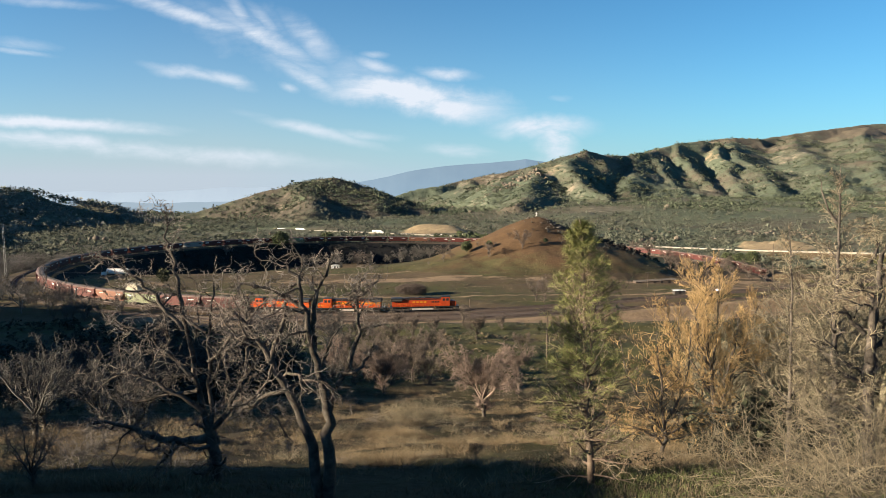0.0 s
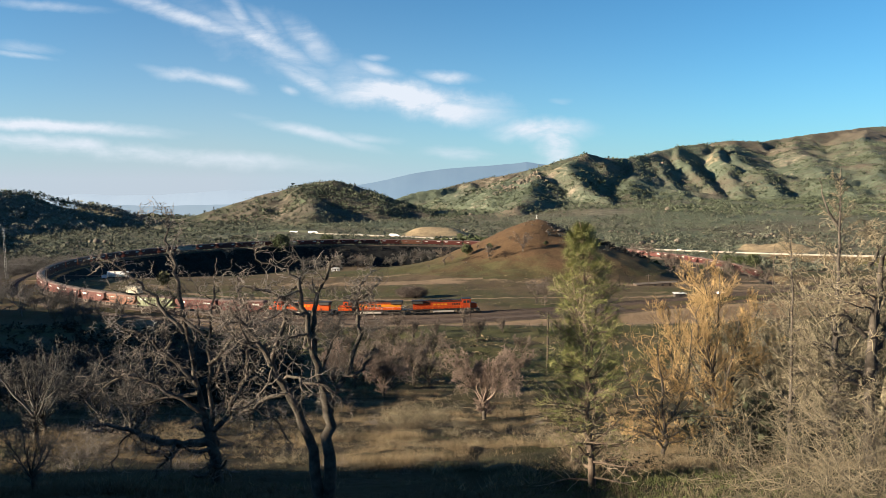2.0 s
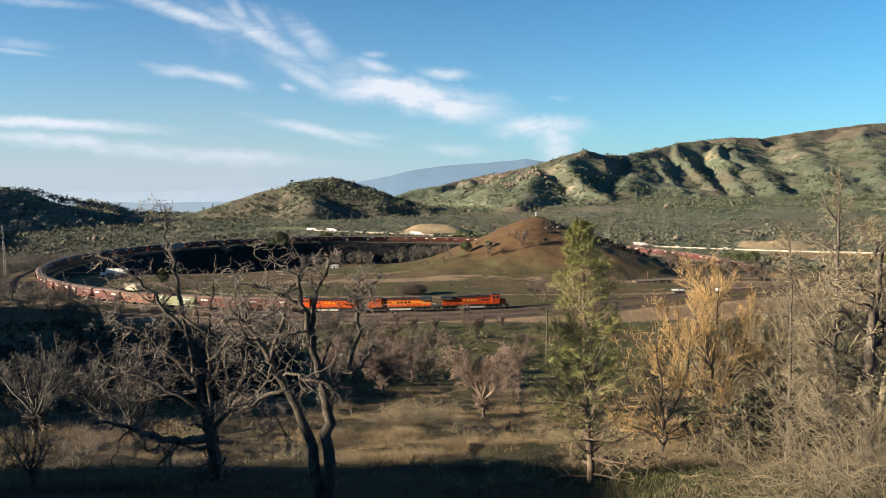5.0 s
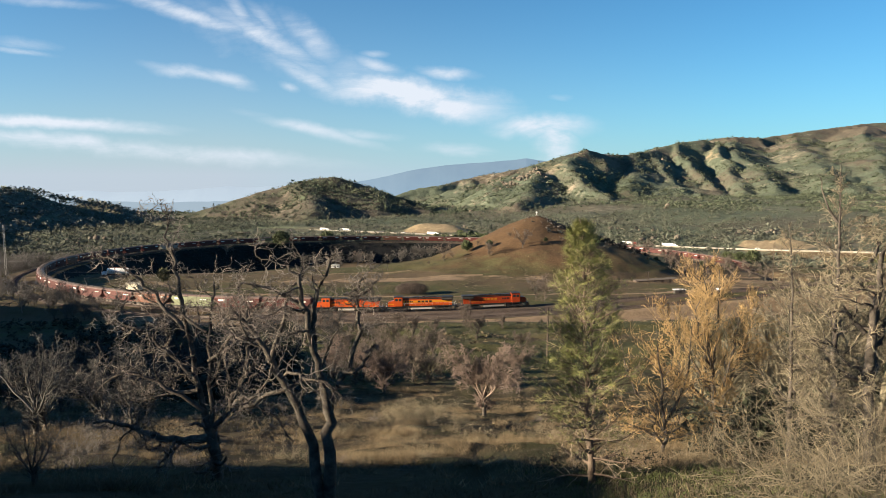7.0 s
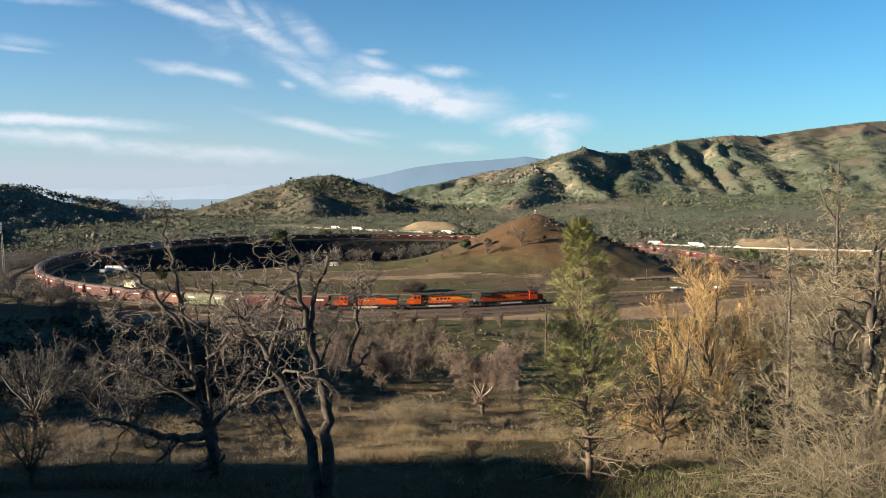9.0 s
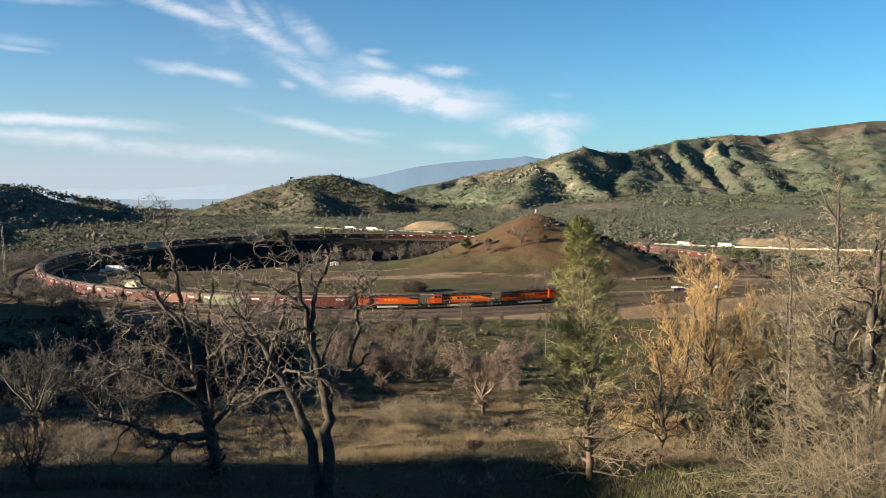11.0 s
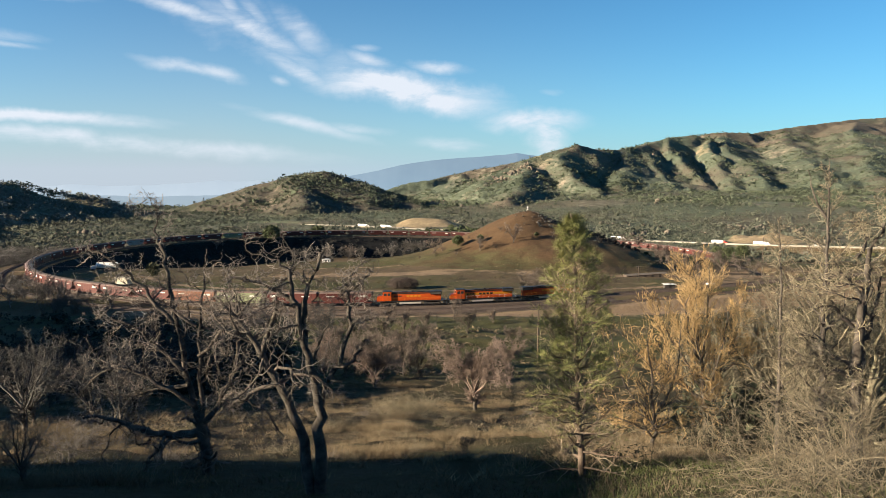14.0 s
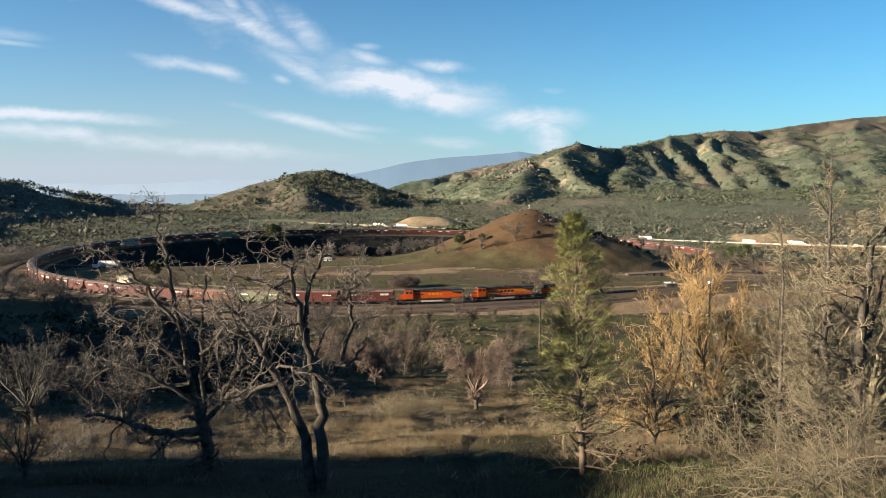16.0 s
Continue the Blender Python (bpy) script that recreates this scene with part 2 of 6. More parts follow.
M_REDORANGE = paint("red_orange_paint", (0.330, 0.045, 0.012), 0.4)
M_YELLOW = paint("yellow_paint", (0.514, 0.193, 0.016), 0.4)
M_BLACK = paint("black_paint", (0.018, 0.017, 0.017), 0.5)
M_RUNGEAR = paint("running_gear", (0.060, 0.052, 0.046), 0.8)
M_TANKGREY = paint("tank_grey", (0.386, 0.344, 0.302), 0.6)
M_WHITE = paint("white_paint", (0.655, 0.647, 0.622), 0.5, dirt=0.12)
M_CARRED = paint("car_red", (0.084, 0.021, 0.016), 0.6, scale=0.4)
M_CARDARK = paint("car_dark_red", (0.072, 0.019, 0.016), 0.6, scale=0.4)
M_CARGREEN = paint("car_pale_green", (0.170, 0.185, 0.105), 0.6, scale=0.4)
M_CARRUST = paint("car_orange_brown", (0.165, 0.070, 0.042), 0.6, scale=0.4)
M_CARGREY = paint("car_grey", (0.437, 0.420, 0.386), 0.6, scale=0.4)
# roofs paler and greyer than the sides: sky and sunlight put into the colour
M_CARROOF = paint("car_roof_sheen", (0.165, 0.112, 0.095), 0.6, scale=0.4)
M_GLASS = paint("window_glass", (0.02, 0.025, 0.03), 0.08, dirt=0.0)
M_STEEL = paint("wheel_steel", (0.20, 0.17, 0.15), 0.5, 0.6)
M_CONC = material("concrete", (0.30, 0.275, 0.24), (0.40, 0.37, 0.33), 0.2, 0.9, 0.1)
M_POLE = material("pole_wood", (0.045, 0.033, 0.026), (0.085, 0.064, 0.05), 1.5, 0.9, 0.4)
M_WIRE = paint("wire", (0.10, 0.09, 0.085), 0.6)
M_REDPAINT = paint("red_paint", (0.55, 0.05, 0.03), 0.4)
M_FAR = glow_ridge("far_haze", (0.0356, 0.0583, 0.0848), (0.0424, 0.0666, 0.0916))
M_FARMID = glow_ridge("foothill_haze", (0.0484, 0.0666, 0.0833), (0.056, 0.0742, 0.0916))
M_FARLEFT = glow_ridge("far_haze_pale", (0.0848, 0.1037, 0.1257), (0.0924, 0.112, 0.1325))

# ---- mesh building ----


def build(name, verts, faces, mat, parent=None, label="", smooth=False):
    """ONE mesh object from arrays: verts (n,3) and a list of face arrays, each (m,3) or (m,4)."""
    me = bpy.data.meshes.new(name)
    verts = np.asarray(verts, dtype=np.float32)
    faces = [np.asarray(f, dtype=np.int32) for f in faces if len(f)]
    me.vertices.add(len(verts))
    me.vertices.foreach_set("co", verts.ravel())
    loops = np.concatenate([f.ravel() for f in faces])
    sizes = np.concatenate([np.full(len(f), f.shape[1], dtype=np.int32) for f in faces])
    starts = np.concatenate([[0], np.cumsum(sizes)[:-1]]).astype(np.int32)
    me.loops.add(len(loops))
    me.loops.foreach_set("vertex_index", loops)
    me.polygons.add(len(sizes))
    me.polygons.foreach_set("loop_start", starts)
    me.polygons.foreach_set("loop_total", sizes)
    me.update(calc_edges=True)
    if smooth:
        me.polygons.foreach_set("use_smooth", np.ones(len(sizes), dtype=bool))
    me.materials.append(mat)
    ob = new(name, me)
    if parent:
        ob.parent = parent
    if label:
        ob["label"] = label
    return ob


def part(name, bm, mat, parent, label="", smooth=False):
    """Links a bmesh as ONE mesh object under a thing or under a part."""
    me = bpy.data.meshes.new(name)
    bm.normal_update()
    bm.to_mesh(me)
    bm.free()
    me.materials.append(mat)
    if smooth:
        me.polygons.foreach_set("use_smooth", np.ones(len(me.polygons), dtype=bool))
    ob = new(name, me)
    ob.parent = parent
    if label:
        ob["label"] = label
    return ob


def box(bm, x0, x1, y0, y1, z0, z1, bevel=0.0):
    r = bmesh.ops.create_cube(bm, size=1.0, matrix=Matrix.LocRotScale(((x0 + x1) / 2, (y0 + y1) / 2, (z0 + z1) / 2), None, (x1 - x0, y1 - y0, z1 - z0)))
    if bevel:
        edges = list({e for v in r["verts"] for e in v.link_edges})
        bmesh.ops.bevel(bm, geom=edges, offset=bevel, segments=2, affect="EDGES")
    return bm


def boxes(*specs, bevel=0.0):
    bm = bmesh.new()
    for s in specs:
        box(bm, *s, bevel=bevel)
    return bm


def prism(outline, y0, y1):
    """A solid with the given x-z outline, from y0 to y1."""
    bm = bmesh.new()
    a = [bm.verts.new((x, y0, z)) for x, z in outline]
    b = [bm.verts.new((x, y1, z)) for x, z in outline]
    bm.faces.new(a)
    bm.faces.new(b[::-1])
    n = len(outline)
    for i in range(n):
        bm.faces.new((a[(i + 1) % n], a[i], b[i], b[(i + 1) % n]))
    bmesh.ops.recalc_face_normals(bm, faces=bm.faces)
    return bm


def cyl(bm, p, axis, radius, length, sides=12, radius2=None):
    q = Vector(axis).to_track_quat("Z", "Y").to_matrix().to_4x4()
    bmesh.ops.create_cone(bm, cap_ends=True, segments=sides, radius1=radius, radius2=radius if radius2 is None else radius2, depth=length,
                          matrix=Matrix.Translation(p) @ q)
    return bm


def tubes(polys, sides=4):
    """Verts and faces of tapered tubes round polylines (points, radii)."""
    V, Q, base = [], [], 0
    by = {}
    for pts, rad in polys:
        by.setdefault(len(pts), []).append((pts, rad))
    for n, group in by.items():
        P = np.array([[tuple(p) for p in g[0]] for g in group], dtype=float)
        Rr = np.array([g[1] for g in group], dtype=float)
        T = np.gradient(P, axis=1)
        T /= np.linalg.norm(T, axis=2, keepdims=True) + 1e-9
        ref = np.where(np.abs(T[..., 2:3]) > 0.9, np.array([1.0, 0, 0]), np.array([0, 0, 1.0]))
        A = np.cross(T, ref)
        A /= np.linalg.norm(A, axis=2, keepdims=True) + 1e-9
        B = np.cross(T, A)
        ang = np.arange(sides) * 2 * np.pi / sides
        ring = A[:, :, None] * np.cos(ang)[:, None] + B[:, :, None] * np.sin(ang)[:, None]
        v = P[:, :, None] + ring * Rr[:, :, None, None]
        M = len(group)
        idx = base + np.arange(M * n * sides).reshape(M, n, sides)
        nxt = np.roll(idx, -1, axis=2)
        Q.append(np.stack([idx[:, :-1], nxt[:, :-1], nxt[:, 1:], idx[:, 1:]], -1).reshape(-1, 4))
        V.append(v.reshape(-1, 3))
        base += M * n * sides
    return np.concatenate(V), np.concatenate(Q)


# ---- the lie of the land ----
LOOP = (-12.0, 430.0)                 # centre of the railway loop
BEND = 0.30                           # radians past the near point where the track leaves the loop
LOOP_R, GRADE = 197.0, 0.022          # the track climbs towards the near side and on to the right


def lerp_noise(X, Y, scale, seed, octaves=4):
    """Smooth value noise on arrays."""
    out, amp, tot = np.zeros_like(X), 1.0, 0.0
    for o in range(octaves):
        x, y = X / scale + 17.3 * seed, Y / scale - 9.1 * seed
        xi, yi = np.floor(x), np.floor(y)
        fx, fy = x - xi, y - yi
        fx, fy = fx * fx * (3 - 2 * fx), fy * fy * (3 - 2 * fy)

        def h(a, b):
            s = np.sin(a * 127.1 + b * 311.7 + seed * 74.7 + o * 19.19) * 43758.5453
            return s - np.floor(s)
        v = (h(xi, yi) * (1 - fx) + h(xi + 1, yi) * fx) * (1 - fy) + (h(xi, yi + 1) * (1 - fx) + h(xi + 1, yi + 1) * fx) * fy
        out, tot = out + amp * (v - 0.5), tot + amp
        amp, scale = amp * 0.5, scale * 0.5
    return out / tot * 2


def step(x, a, b):
    t = np.clip((x - a) / (b - a), 0, 1)
    return t * t * (3 - 2 * t)


PROFILE = [(-600, 60), (-60, 50), (-10, 42.6), (0, 41.6), (10, 37.6), (20, 34.0), (24, 32.9), (60, 23.0), (110, 14.4), (170, 6.7), (195, 3.7),
           (212, 0.7), (222, -0.8), (246, -0.8), (258, -2.4), (280, -3.6), (370, -9.3), (440, -14.2), (500, -20), (550, -26.5), (600, -28), (650, -26),
           (900, -27), (1500, -29), (2500, -44), (5200, -95)]
fine_y = np.arange(-600, 5200, 1.0)
fine_z = np.interp(fine_y, *zip(*PROFILE))
fine_z = np.convolve(np.pad(fine_z, 5, mode="edge"), np.ones(11) / 11, mode="valid")

CRESTS = [
    (0.50, [(87, 1500, -4), (148, 1600, 35), (228, 1700, 64), (288, 1750, 88), (343, 1800, 103), (409, 1850, 94), (483, 1950, 96), (584, 2100, 112), (711, 2250, 140), (787, 2300, 151), (867, 2300, 128)]),
    (0.45, [(812, 2700, 143), (914, 2700, 159), (1057, 2700, 180), (1182, 2800, 179), (1355, 2900, 205), (1537, 3000, 226), (1752, 3100, 253), (1977, 3200, 270), (2462, 3200, 275)])]
NEAR_SPURS = [
    (0.52, [(346, 1800, 103), (293, 1680, 73), (292, 1520, 30), (294, 1380, 3), (280, 1250, -20)]),
    (0.24, [(483, 1950, 96), (442, 1700, 44), (389, 1450, 0)]),
    (0.46, [(547, 1960, 88), (522, 1700, 28), (503, 1500, -4)]),
    (0.50, [(690, 2200, 132), (646, 2050, 94), (632, 1850, 50), (604, 1650, 12)]),
    (0.48, [(842, 2320, 146), (768, 2000, 80), (712, 1800, 40), (647, 1600, 10)])]
FAR_SPURS = [
    (0.28, [(1018, 2600, 163), (863, 2200, 112), (812, 1900, 63), (722, 1600, 20)]),
    (0.22, [(1309, 2800, 187), (1032, 2100, 95), (838, 1600, 26)]),
    (0.22, [(1696, 3000, 238), (1150, 2000, 92), (913, 1500, 10)]),
    (0.30, [(228, 1700, 64), (162, 1450, 17), (111, 1250, -8)]),
    (0.35, [(-173, 2400, -28), (-84, 2500, 3), (-36, 2500, 7), (32, 2600, 21), (131, 2600, 41), (230, 2600, 55), (362, 2700, 86)])]
RIDGES = {
    "mountain": CRESTS + NEAR_SPURS + FAR_SPURS,
    "hill": [
        (0.33, [(-454, 1350, -24), (-384, 1380, -5), (-314, 1400, 18), (-255, 1400, 32), (-201, 1400, 40), (-159, 1450, 22), (-108, 1500, 0), (-76, 1550, -17)]),
        (0.40, [(-255, 1400, 32), (-214, 1250, 6), (-199, 1120, -9)])],
    "ridge": [
        (0.30, [(-1100, 600, 60), (-750, 950, 38), (-677, 1050, 28), (-642, 1100, 24), (-610, 1150, 18), (-591, 1200, 0), (-569, 1250, -18), (-543, 1300, -35)]),
        # unseen ridge left of the view, added to shade the valley
        (0.45, [(-580, 270, 34), (-525, 380, 30), (-535, 540, 24), (-700, 790, 30)])],
}


def ridge_height(X, Y, ridges, jag):
    best = np.full(X.shape, -200.0)
    wob = lerp_noise(X, Y, 160, 3, 5) * jag
    gully = np.abs(lerp_noise(X, Y, 130, 29, 4)) * jag * 1.3
    knobs = lerp_noise(X, Y, 62, 26, 4) * jag * 0.8
    crags = (np.abs(lerp_noise(X, Y, 84, 71, 4)) * 1.2 + np.abs(lerp_noise(X, Y, 34, 72, 3)) * 0.5) * jag
    X, Y = X + 42 * lerp_noise(X, Y, 200, 27, 5), Y + 42 * lerp_noise(X, Y, 200, 28, 5)
    for k, line in ridges:
        for (ax, ay, az), (bx, by, bz) in zip(line, line[1:]):
            dx, dy = bx - ax, by - ay
            t = np.clip(((X - ax) * dx + (Y - ay) * dy) / (dx * dx + dy * dy), 0, 1)
            d = np.hypot(X - ax - t * dx, Y - ay - t * dy)
            best = np.maximum(best, az + (bz - az) * t - k * (np.sqrt(d * d + 12 * 12) - 12) + wob * np.clip(d / 90, 0.12, 1) + knobs * np.clip(d / 60, 0.1, 1) - gully * np.clip(d / 50, 0.0, 1) - crags * np.clip(d / 35, 0.05, 1))
    return best


def track_angle(X, Y):
    """Way round the loop, in radians from its near point over the left, the far side and the right."""
    a = np.arctan2(-(X - LOOP[0]), -(Y - LOOP[1]))
    return np.where(a < -BEND, a + 2 * np.pi, a)


def track_frame(X, Y):
    """Way along the track in loop radians and the distance outwards from it; it leaves the loop in a straight line on the right."""
    a, d = track_angle(X, Y), np.hypot(X - LOOP[0], Y - LOOP[1]) - LOOP_R
    px, py = X - LOOP[0] - LOOP_R * math.sin(BEND), Y - LOOP[1] + LOOP_R * math.cos(BEND)
    u, w = px * math.cos(BEND) + py * math.sin(BEND), px * math.sin(BEND) - py * math.cos(BEND)
    straight = (u > 0) & (np.abs(w) < 62) & (u < 420)
    return np.where(straight, -BEND - u / LOOP_R, a), np.where(straight, w, d)


def rail_z(a):
    return -GRADE * LOOP_R * np.minimum(a, 3.25 + 0.1 * (a - 3.25))   # almost level past the far side


GULLY = [(9.7, 84, 0), (8.0, 72, 0), (7.2, 63, 0), (5.0, 52, 0), (3.4, 44, 0), (2.6, 37, 0), (1.5, 32, 0), (1.6, 27, 0), (0.8, 22, 0), (0.5, 16, 0)]


def dist_to_line(X, Y, line):
    best = np.full(X.shape, 1e9)
    hz = np.zeros(X.shape)
    for a, b in zip(line, line[1:]):
        dx, dy = b[0] - a[0], b[1] - a[1]
        t = np.clip(((X - a[0]) * dx + (Y - a[1]) * dy) / (dx * dx + dy * dy), 0, 1)
        d = np.hypot(X - a[0] - t * dx, Y - a[1] - t * dy)
        hz = np.where(d < best, a[2] + (b[2] - a[2]) * t, hz)
        best = np.minimum(best, d)
    return best, hz


def ground_parts(X, Y):
    """Height of the land and the number of the landform on top: 0 plain, 1 loop hill, 2 mountain, 3 hill, 4 ridge, 5 railway bank, 6 near slope, 7 valley floor."""
    X, Y = np.asarray(X, dtype=float), np.asarray(Y, dtype=float)
    z = np.interp(Y, fine_y, fine_z)
    # far plain: rises to the mountains on the right
    z = z + np.maximum(Y - 760, 0) * 0.034 * step(X, -150, 350) * (1 - step(Y, 1800, 2600))
    # the valley falls away on the left
    z = z - np.maximum(Y - 1300, 0) * 0.055 * step(X, -60, -380) * step(Y, 1250, 1700)
    # rough ground, calmer close by
    z = z + lerp_noise(X, Y, 9, 1, 3) * 0.45 * step(np.hypot(X, Y), 4, 30) + np.maximum(lerp_noise(X * 0.6, Y, 2.6, 51, 3), -0.12) * 0.55 * step(Y, 20, 34) * (1 - step(Y, 75, 110)) + lerp_noise(X, Y, 60, 2, 3) * 1.2 * step(Y, 30, 120) * (1 - 0.7 * step(np.abs(Y - 235), 60, 10))
    z = z + np.maximum(lerp_noise(X, Y * 1.3, 7, 52, 2), -0.1) * 1.1 * step(Y, 64, 84) * (1 - step(Y, 180, 200))
    z = z + lerp_noise(X, Y, 240, 5, 4) * 7 * step(Y, 680, 1000)
    # shoulders of the slope on the left that keep the low sun off
    z = z + 11.1 * np.exp(-((X + 62) / 24) ** 2 - ((Y + 8.5) / 22) ** 16)
    z = z + 22.8 * np.exp(-((X + 0.62 * Y + 57) / 26) ** 2 - ((Y - 137) / 107) ** 6)
    # low rise under the shrubs on the right
    z = z + 0.7 * np.exp(-((X - 10.5) / 6) ** 4 - ((Y - 17) / 7.5) ** 4)
    # gully on the left, hollow inside the loop's left half
    z = z - 5.0 * np.exp(-((X + 75) / 45) ** 2 - ((Y - 165) / 42) ** 2)
    z = z - 8.0 * np.exp(-((X + 172) / 42) ** 2 - ((Y - 500) / 72) ** 4)
    # mounds cut open above the highway
    z = z + 9.5 * np.exp(-((X + 9) / 35) ** 4 - ((Y - 905) / 24) ** 2) + 8 * (0.75 + 0.9 * lerp_noise(X, Y, 26, 59, 4)) * np.exp(-((X - 318) / 33) ** 4 - ((Y - 712) / 22) ** 2)
    # an eroded gully winding down the near slope
    inside = (Y > 15) & (Y < 90) & (np.abs(X) < 16)
    if inside.any():
        d, _ = dist_to_line(X[inside], Y[inside], np.array(GULLY))
        z[inside] -= 0.2 * np.clip(0.85 + 0.7 * lerp_noise(X[inside], Y[inside], 5, 58, 2), 0, 1) * np.exp(-(d / (0.28 + 0.004 * Y[inside])) ** 2)
    form = np.where((Y < 82 + 14 * lerp_noise(X, Y, 18, 61, 3)) & (Y > -60), 6, 0)
    # hill inside the loop
    dx, dy = X - 57, Y - 450
    r = np.hypot(dx, dy * 0.95) * (1 + 0.10 * lerp_noise(X, Y, 45, 7, 3))
    steep = step(dx, -22, 22)         # a straight, steeper flank on the side away from the sun
    h = 34 * np.exp(-(r / 53) ** 1.6) * (1 - steep) + 34 * np.maximum(1 - r / 90, 0) * steep
    form = np.where(h > 3.0, 1, form)
    z = z + h + np.where(h > 3, lerp_noise(X, Y, 14, 8, 3) * 0.7, 0)
    for i, (name, jag) in enumerate((("mountain", 11), ("hill", 9), ("ridge", 10))):
        m = ridge_height(X, Y, RIDGES[name], jag)
        form = np.where(m > z, 2 + i, form)
        z = np.maximum(z, m)
    form = np.where((form == 0) & (Y > 640), 7, form)
    # railway bank: cut and fill round the loop
    a, d = track_frame(X, Y)
    bed = rail_z(a) - 0.75
    wide = 5.0 + 13.0 * step(d, -1, 1) * step(a, 1.9, 1.2)
    over = np.maximum(np.abs(d) - wide, 0)
    lo, hi = bed - over / 1.55, bed + over / 1.3
    on = (a > -2.4) & (a < 5.1) & (np.abs(d) < 60)
    nz = np.where(on, np.clip(z, lo, hi), z)
    form = np.where(on & (np.abs(nz - z) > 0.35) & (np.abs(d) > wide) & (nz > z) & (a > 0.9), 5, form)
    return nz, form


def gz(x, y):
    return float(ground_parts(np.array([x]), np.array([y]))[0][0])


def road_line(n=80):
    """The highway beyond the loop, as x, y, z."""
    ctl = [(-560, 1150, -42), (-330, 1020, -37), (-190, 945, -26.2), (-113, 900, -24.8), (60, 815, -25.2), (180, 742, -26.5), (251, 700, -26.0), (304, 640, -22.6), (380, 560, -17), (520, 470, -10)]
    t = np.linspace(0, len(ctl) - 1, n)
    out = np.stack([np.interp(t, range(len(ctl)), [c[k] for c in ctl]) for k in range(3)], 1)
    for _ in range(14):
        out[1:-1] = (out[:-2] + 2 * out[1:-1] + out[2:]) / 4
    return out


ROAD = road_line()


def make_land():
    fine = np.radians(np.arange(-37, 37.01, 0.15))
    coarse = np.radians(np.concatenate([np.arange(42, 250, 5.0), np.arange(250, 322.6, 1.0)]))
    az = np.concatenate([fine, coarse])
    rad = np.concatenate([np.arange(0.6, 15, 0.6), np.arange(15, 60, 0.6), np.arange(60, 214, 1.4), np.arange(214, 276, 1.25),
                          np.arange(276, 480, 3.0), np.arange(480, 660, 2.2), 660 * 1.0075 ** np.arange(0, 271)])
    A, Rr = np.meshgrid(az, rad, indexing="ij")
    X, Y = np.sin(A) * Rr, np.cos(A) * Rr
    Z, form = ground_parts(X, Y)
    near = (Y > 400) & (Y < 1300) & (np.abs(X) < 700)
    d, hz = np.full(X.shape, 1e9), np.zeros(X.shape)
    d[near], hz[near] = dist_to_line(X[near], Y[near], ROAD)
    over = np.maximum(d - 11, 0)
    Z = np.where(near & (over < 60), np.clip(Z, hz - 0.4 - over / 2.2, hz - 0.4 + over / 1.5), Z)
    # cover: grass, dirt, rock
    n1, n2 = lerp_noise(X, Y, 40, 11, 4), lerp_noise(X, Y, 12, 12, 3)
    grass = 0.36 + 0.6 * n1
    grass = grass + 0.28 * step(Y, 60, 90) * (1 - step(Y, 215, 222)) - 0.25 * step(Y, 70, 30) + 0.15 * step(Y, 246, 262) * (1 - step(Y, 300, 330)) + 0.18 * step(Y, 385, 410) * (1 - step(Y, 560, 600))
    grass = np.where(Y < 75, np.maximum(grass, 0.55 + 0.5 * n2) , grass)
    dirt = 0.75 * np.maximum(lerp_noise(X * 0.22, Y, 10, 55, 3), 0) * step(Y, 255, 270) * (1 - step(Y, 420, 470))
    a, dl = track_frame(X, Y)
    arc = (a > -1.2) & (a < 1.0)
    dirt += np.where(arc, np.exp(-((dl - 21.5) / 7.5) ** 4) * step(a, 0.5, 0.25), 0) * 1.1              # service road below the tracks
    dirt += np.where(arc, np.exp(-((dl + 46) / 1.6) ** 4), 0) * 1.1              # narrow pale road behind the train
    dirt += 0.6 * np.exp(-((Y - 352 - 0.03 * X) / 11) ** 4) * step(X, -150, -60) * (1 - step(X, 250, 300)) * (0.75 + 0.6 * n2)
    dirt += 0.5 * np.exp(-((Y - 392 + 0.05 * X) / 5) ** 4) * step(X, -100, -50)
    dirt += np.exp(-(((X - 125) / 55) ** 2 + ((Y - 320) / 34) ** 2) ** 2) * 0.45
    dirt += np.where(near, np.exp(-((d - 9) / 7) ** 2), 0) * 0.5
    for cx, cy, rx, ry in ((-9, 895, 38, 26), (316, 700, 35, 26)):               # bare cuts above the highway
        dirt += 1.3 * np.exp(-(((X - cx) / rx) ** 2 + ((Y - cy) / ry) ** 2) ** 2)
    rock = 0.10 + 0.50 * lerp_noise(X, Y, 130, 14, 5) + 0.12 * (form >= 2)
    rock = np.where(Y < 600, 0.0, rock)
    grass = np.where(form == 1, 0.88 - (Z + 12) / 21 + 0.3 * n1, grass)
    grass = np.where((form == 2) | (form == 7), np.where(form == 2, 0.62, 0.55) + 0.6 * lerp_noise(X, Y, 170, 15, 4), grass)
    grass = grass - 0.45 * step(Y, 2450, 2750)                                   # browner back crest
    for cx, cy, rx, ry, much in ((772, 2170, 44, 170, 0.5), (238, 1650, 55, 100, 0.5), (330, 1760, 40, 60, 0.45)):   # bare rocky faces
        dirt += much * np.exp(-((X - cx - 0.22 * (Y - cy)) / rx) ** 2 - ((Y - cy) / ry) ** 2) * (form == 2)
    dirt = np.where(form == 1, 0.0, dirt)
    cover = np.clip(np.stack([grass, dirt, rock, np.ones_like(X)], -1), 0, 1)
    na, nr = X.shape
    idx = np.arange(na * nr).reshape(na, nr)
    nxt = np.roll(idx, -1, axis=0)
    quads = np.stack([idx[:, :-1], idx[:, 1:], nxt[:, 1:], nxt[:, :-1]], -1)
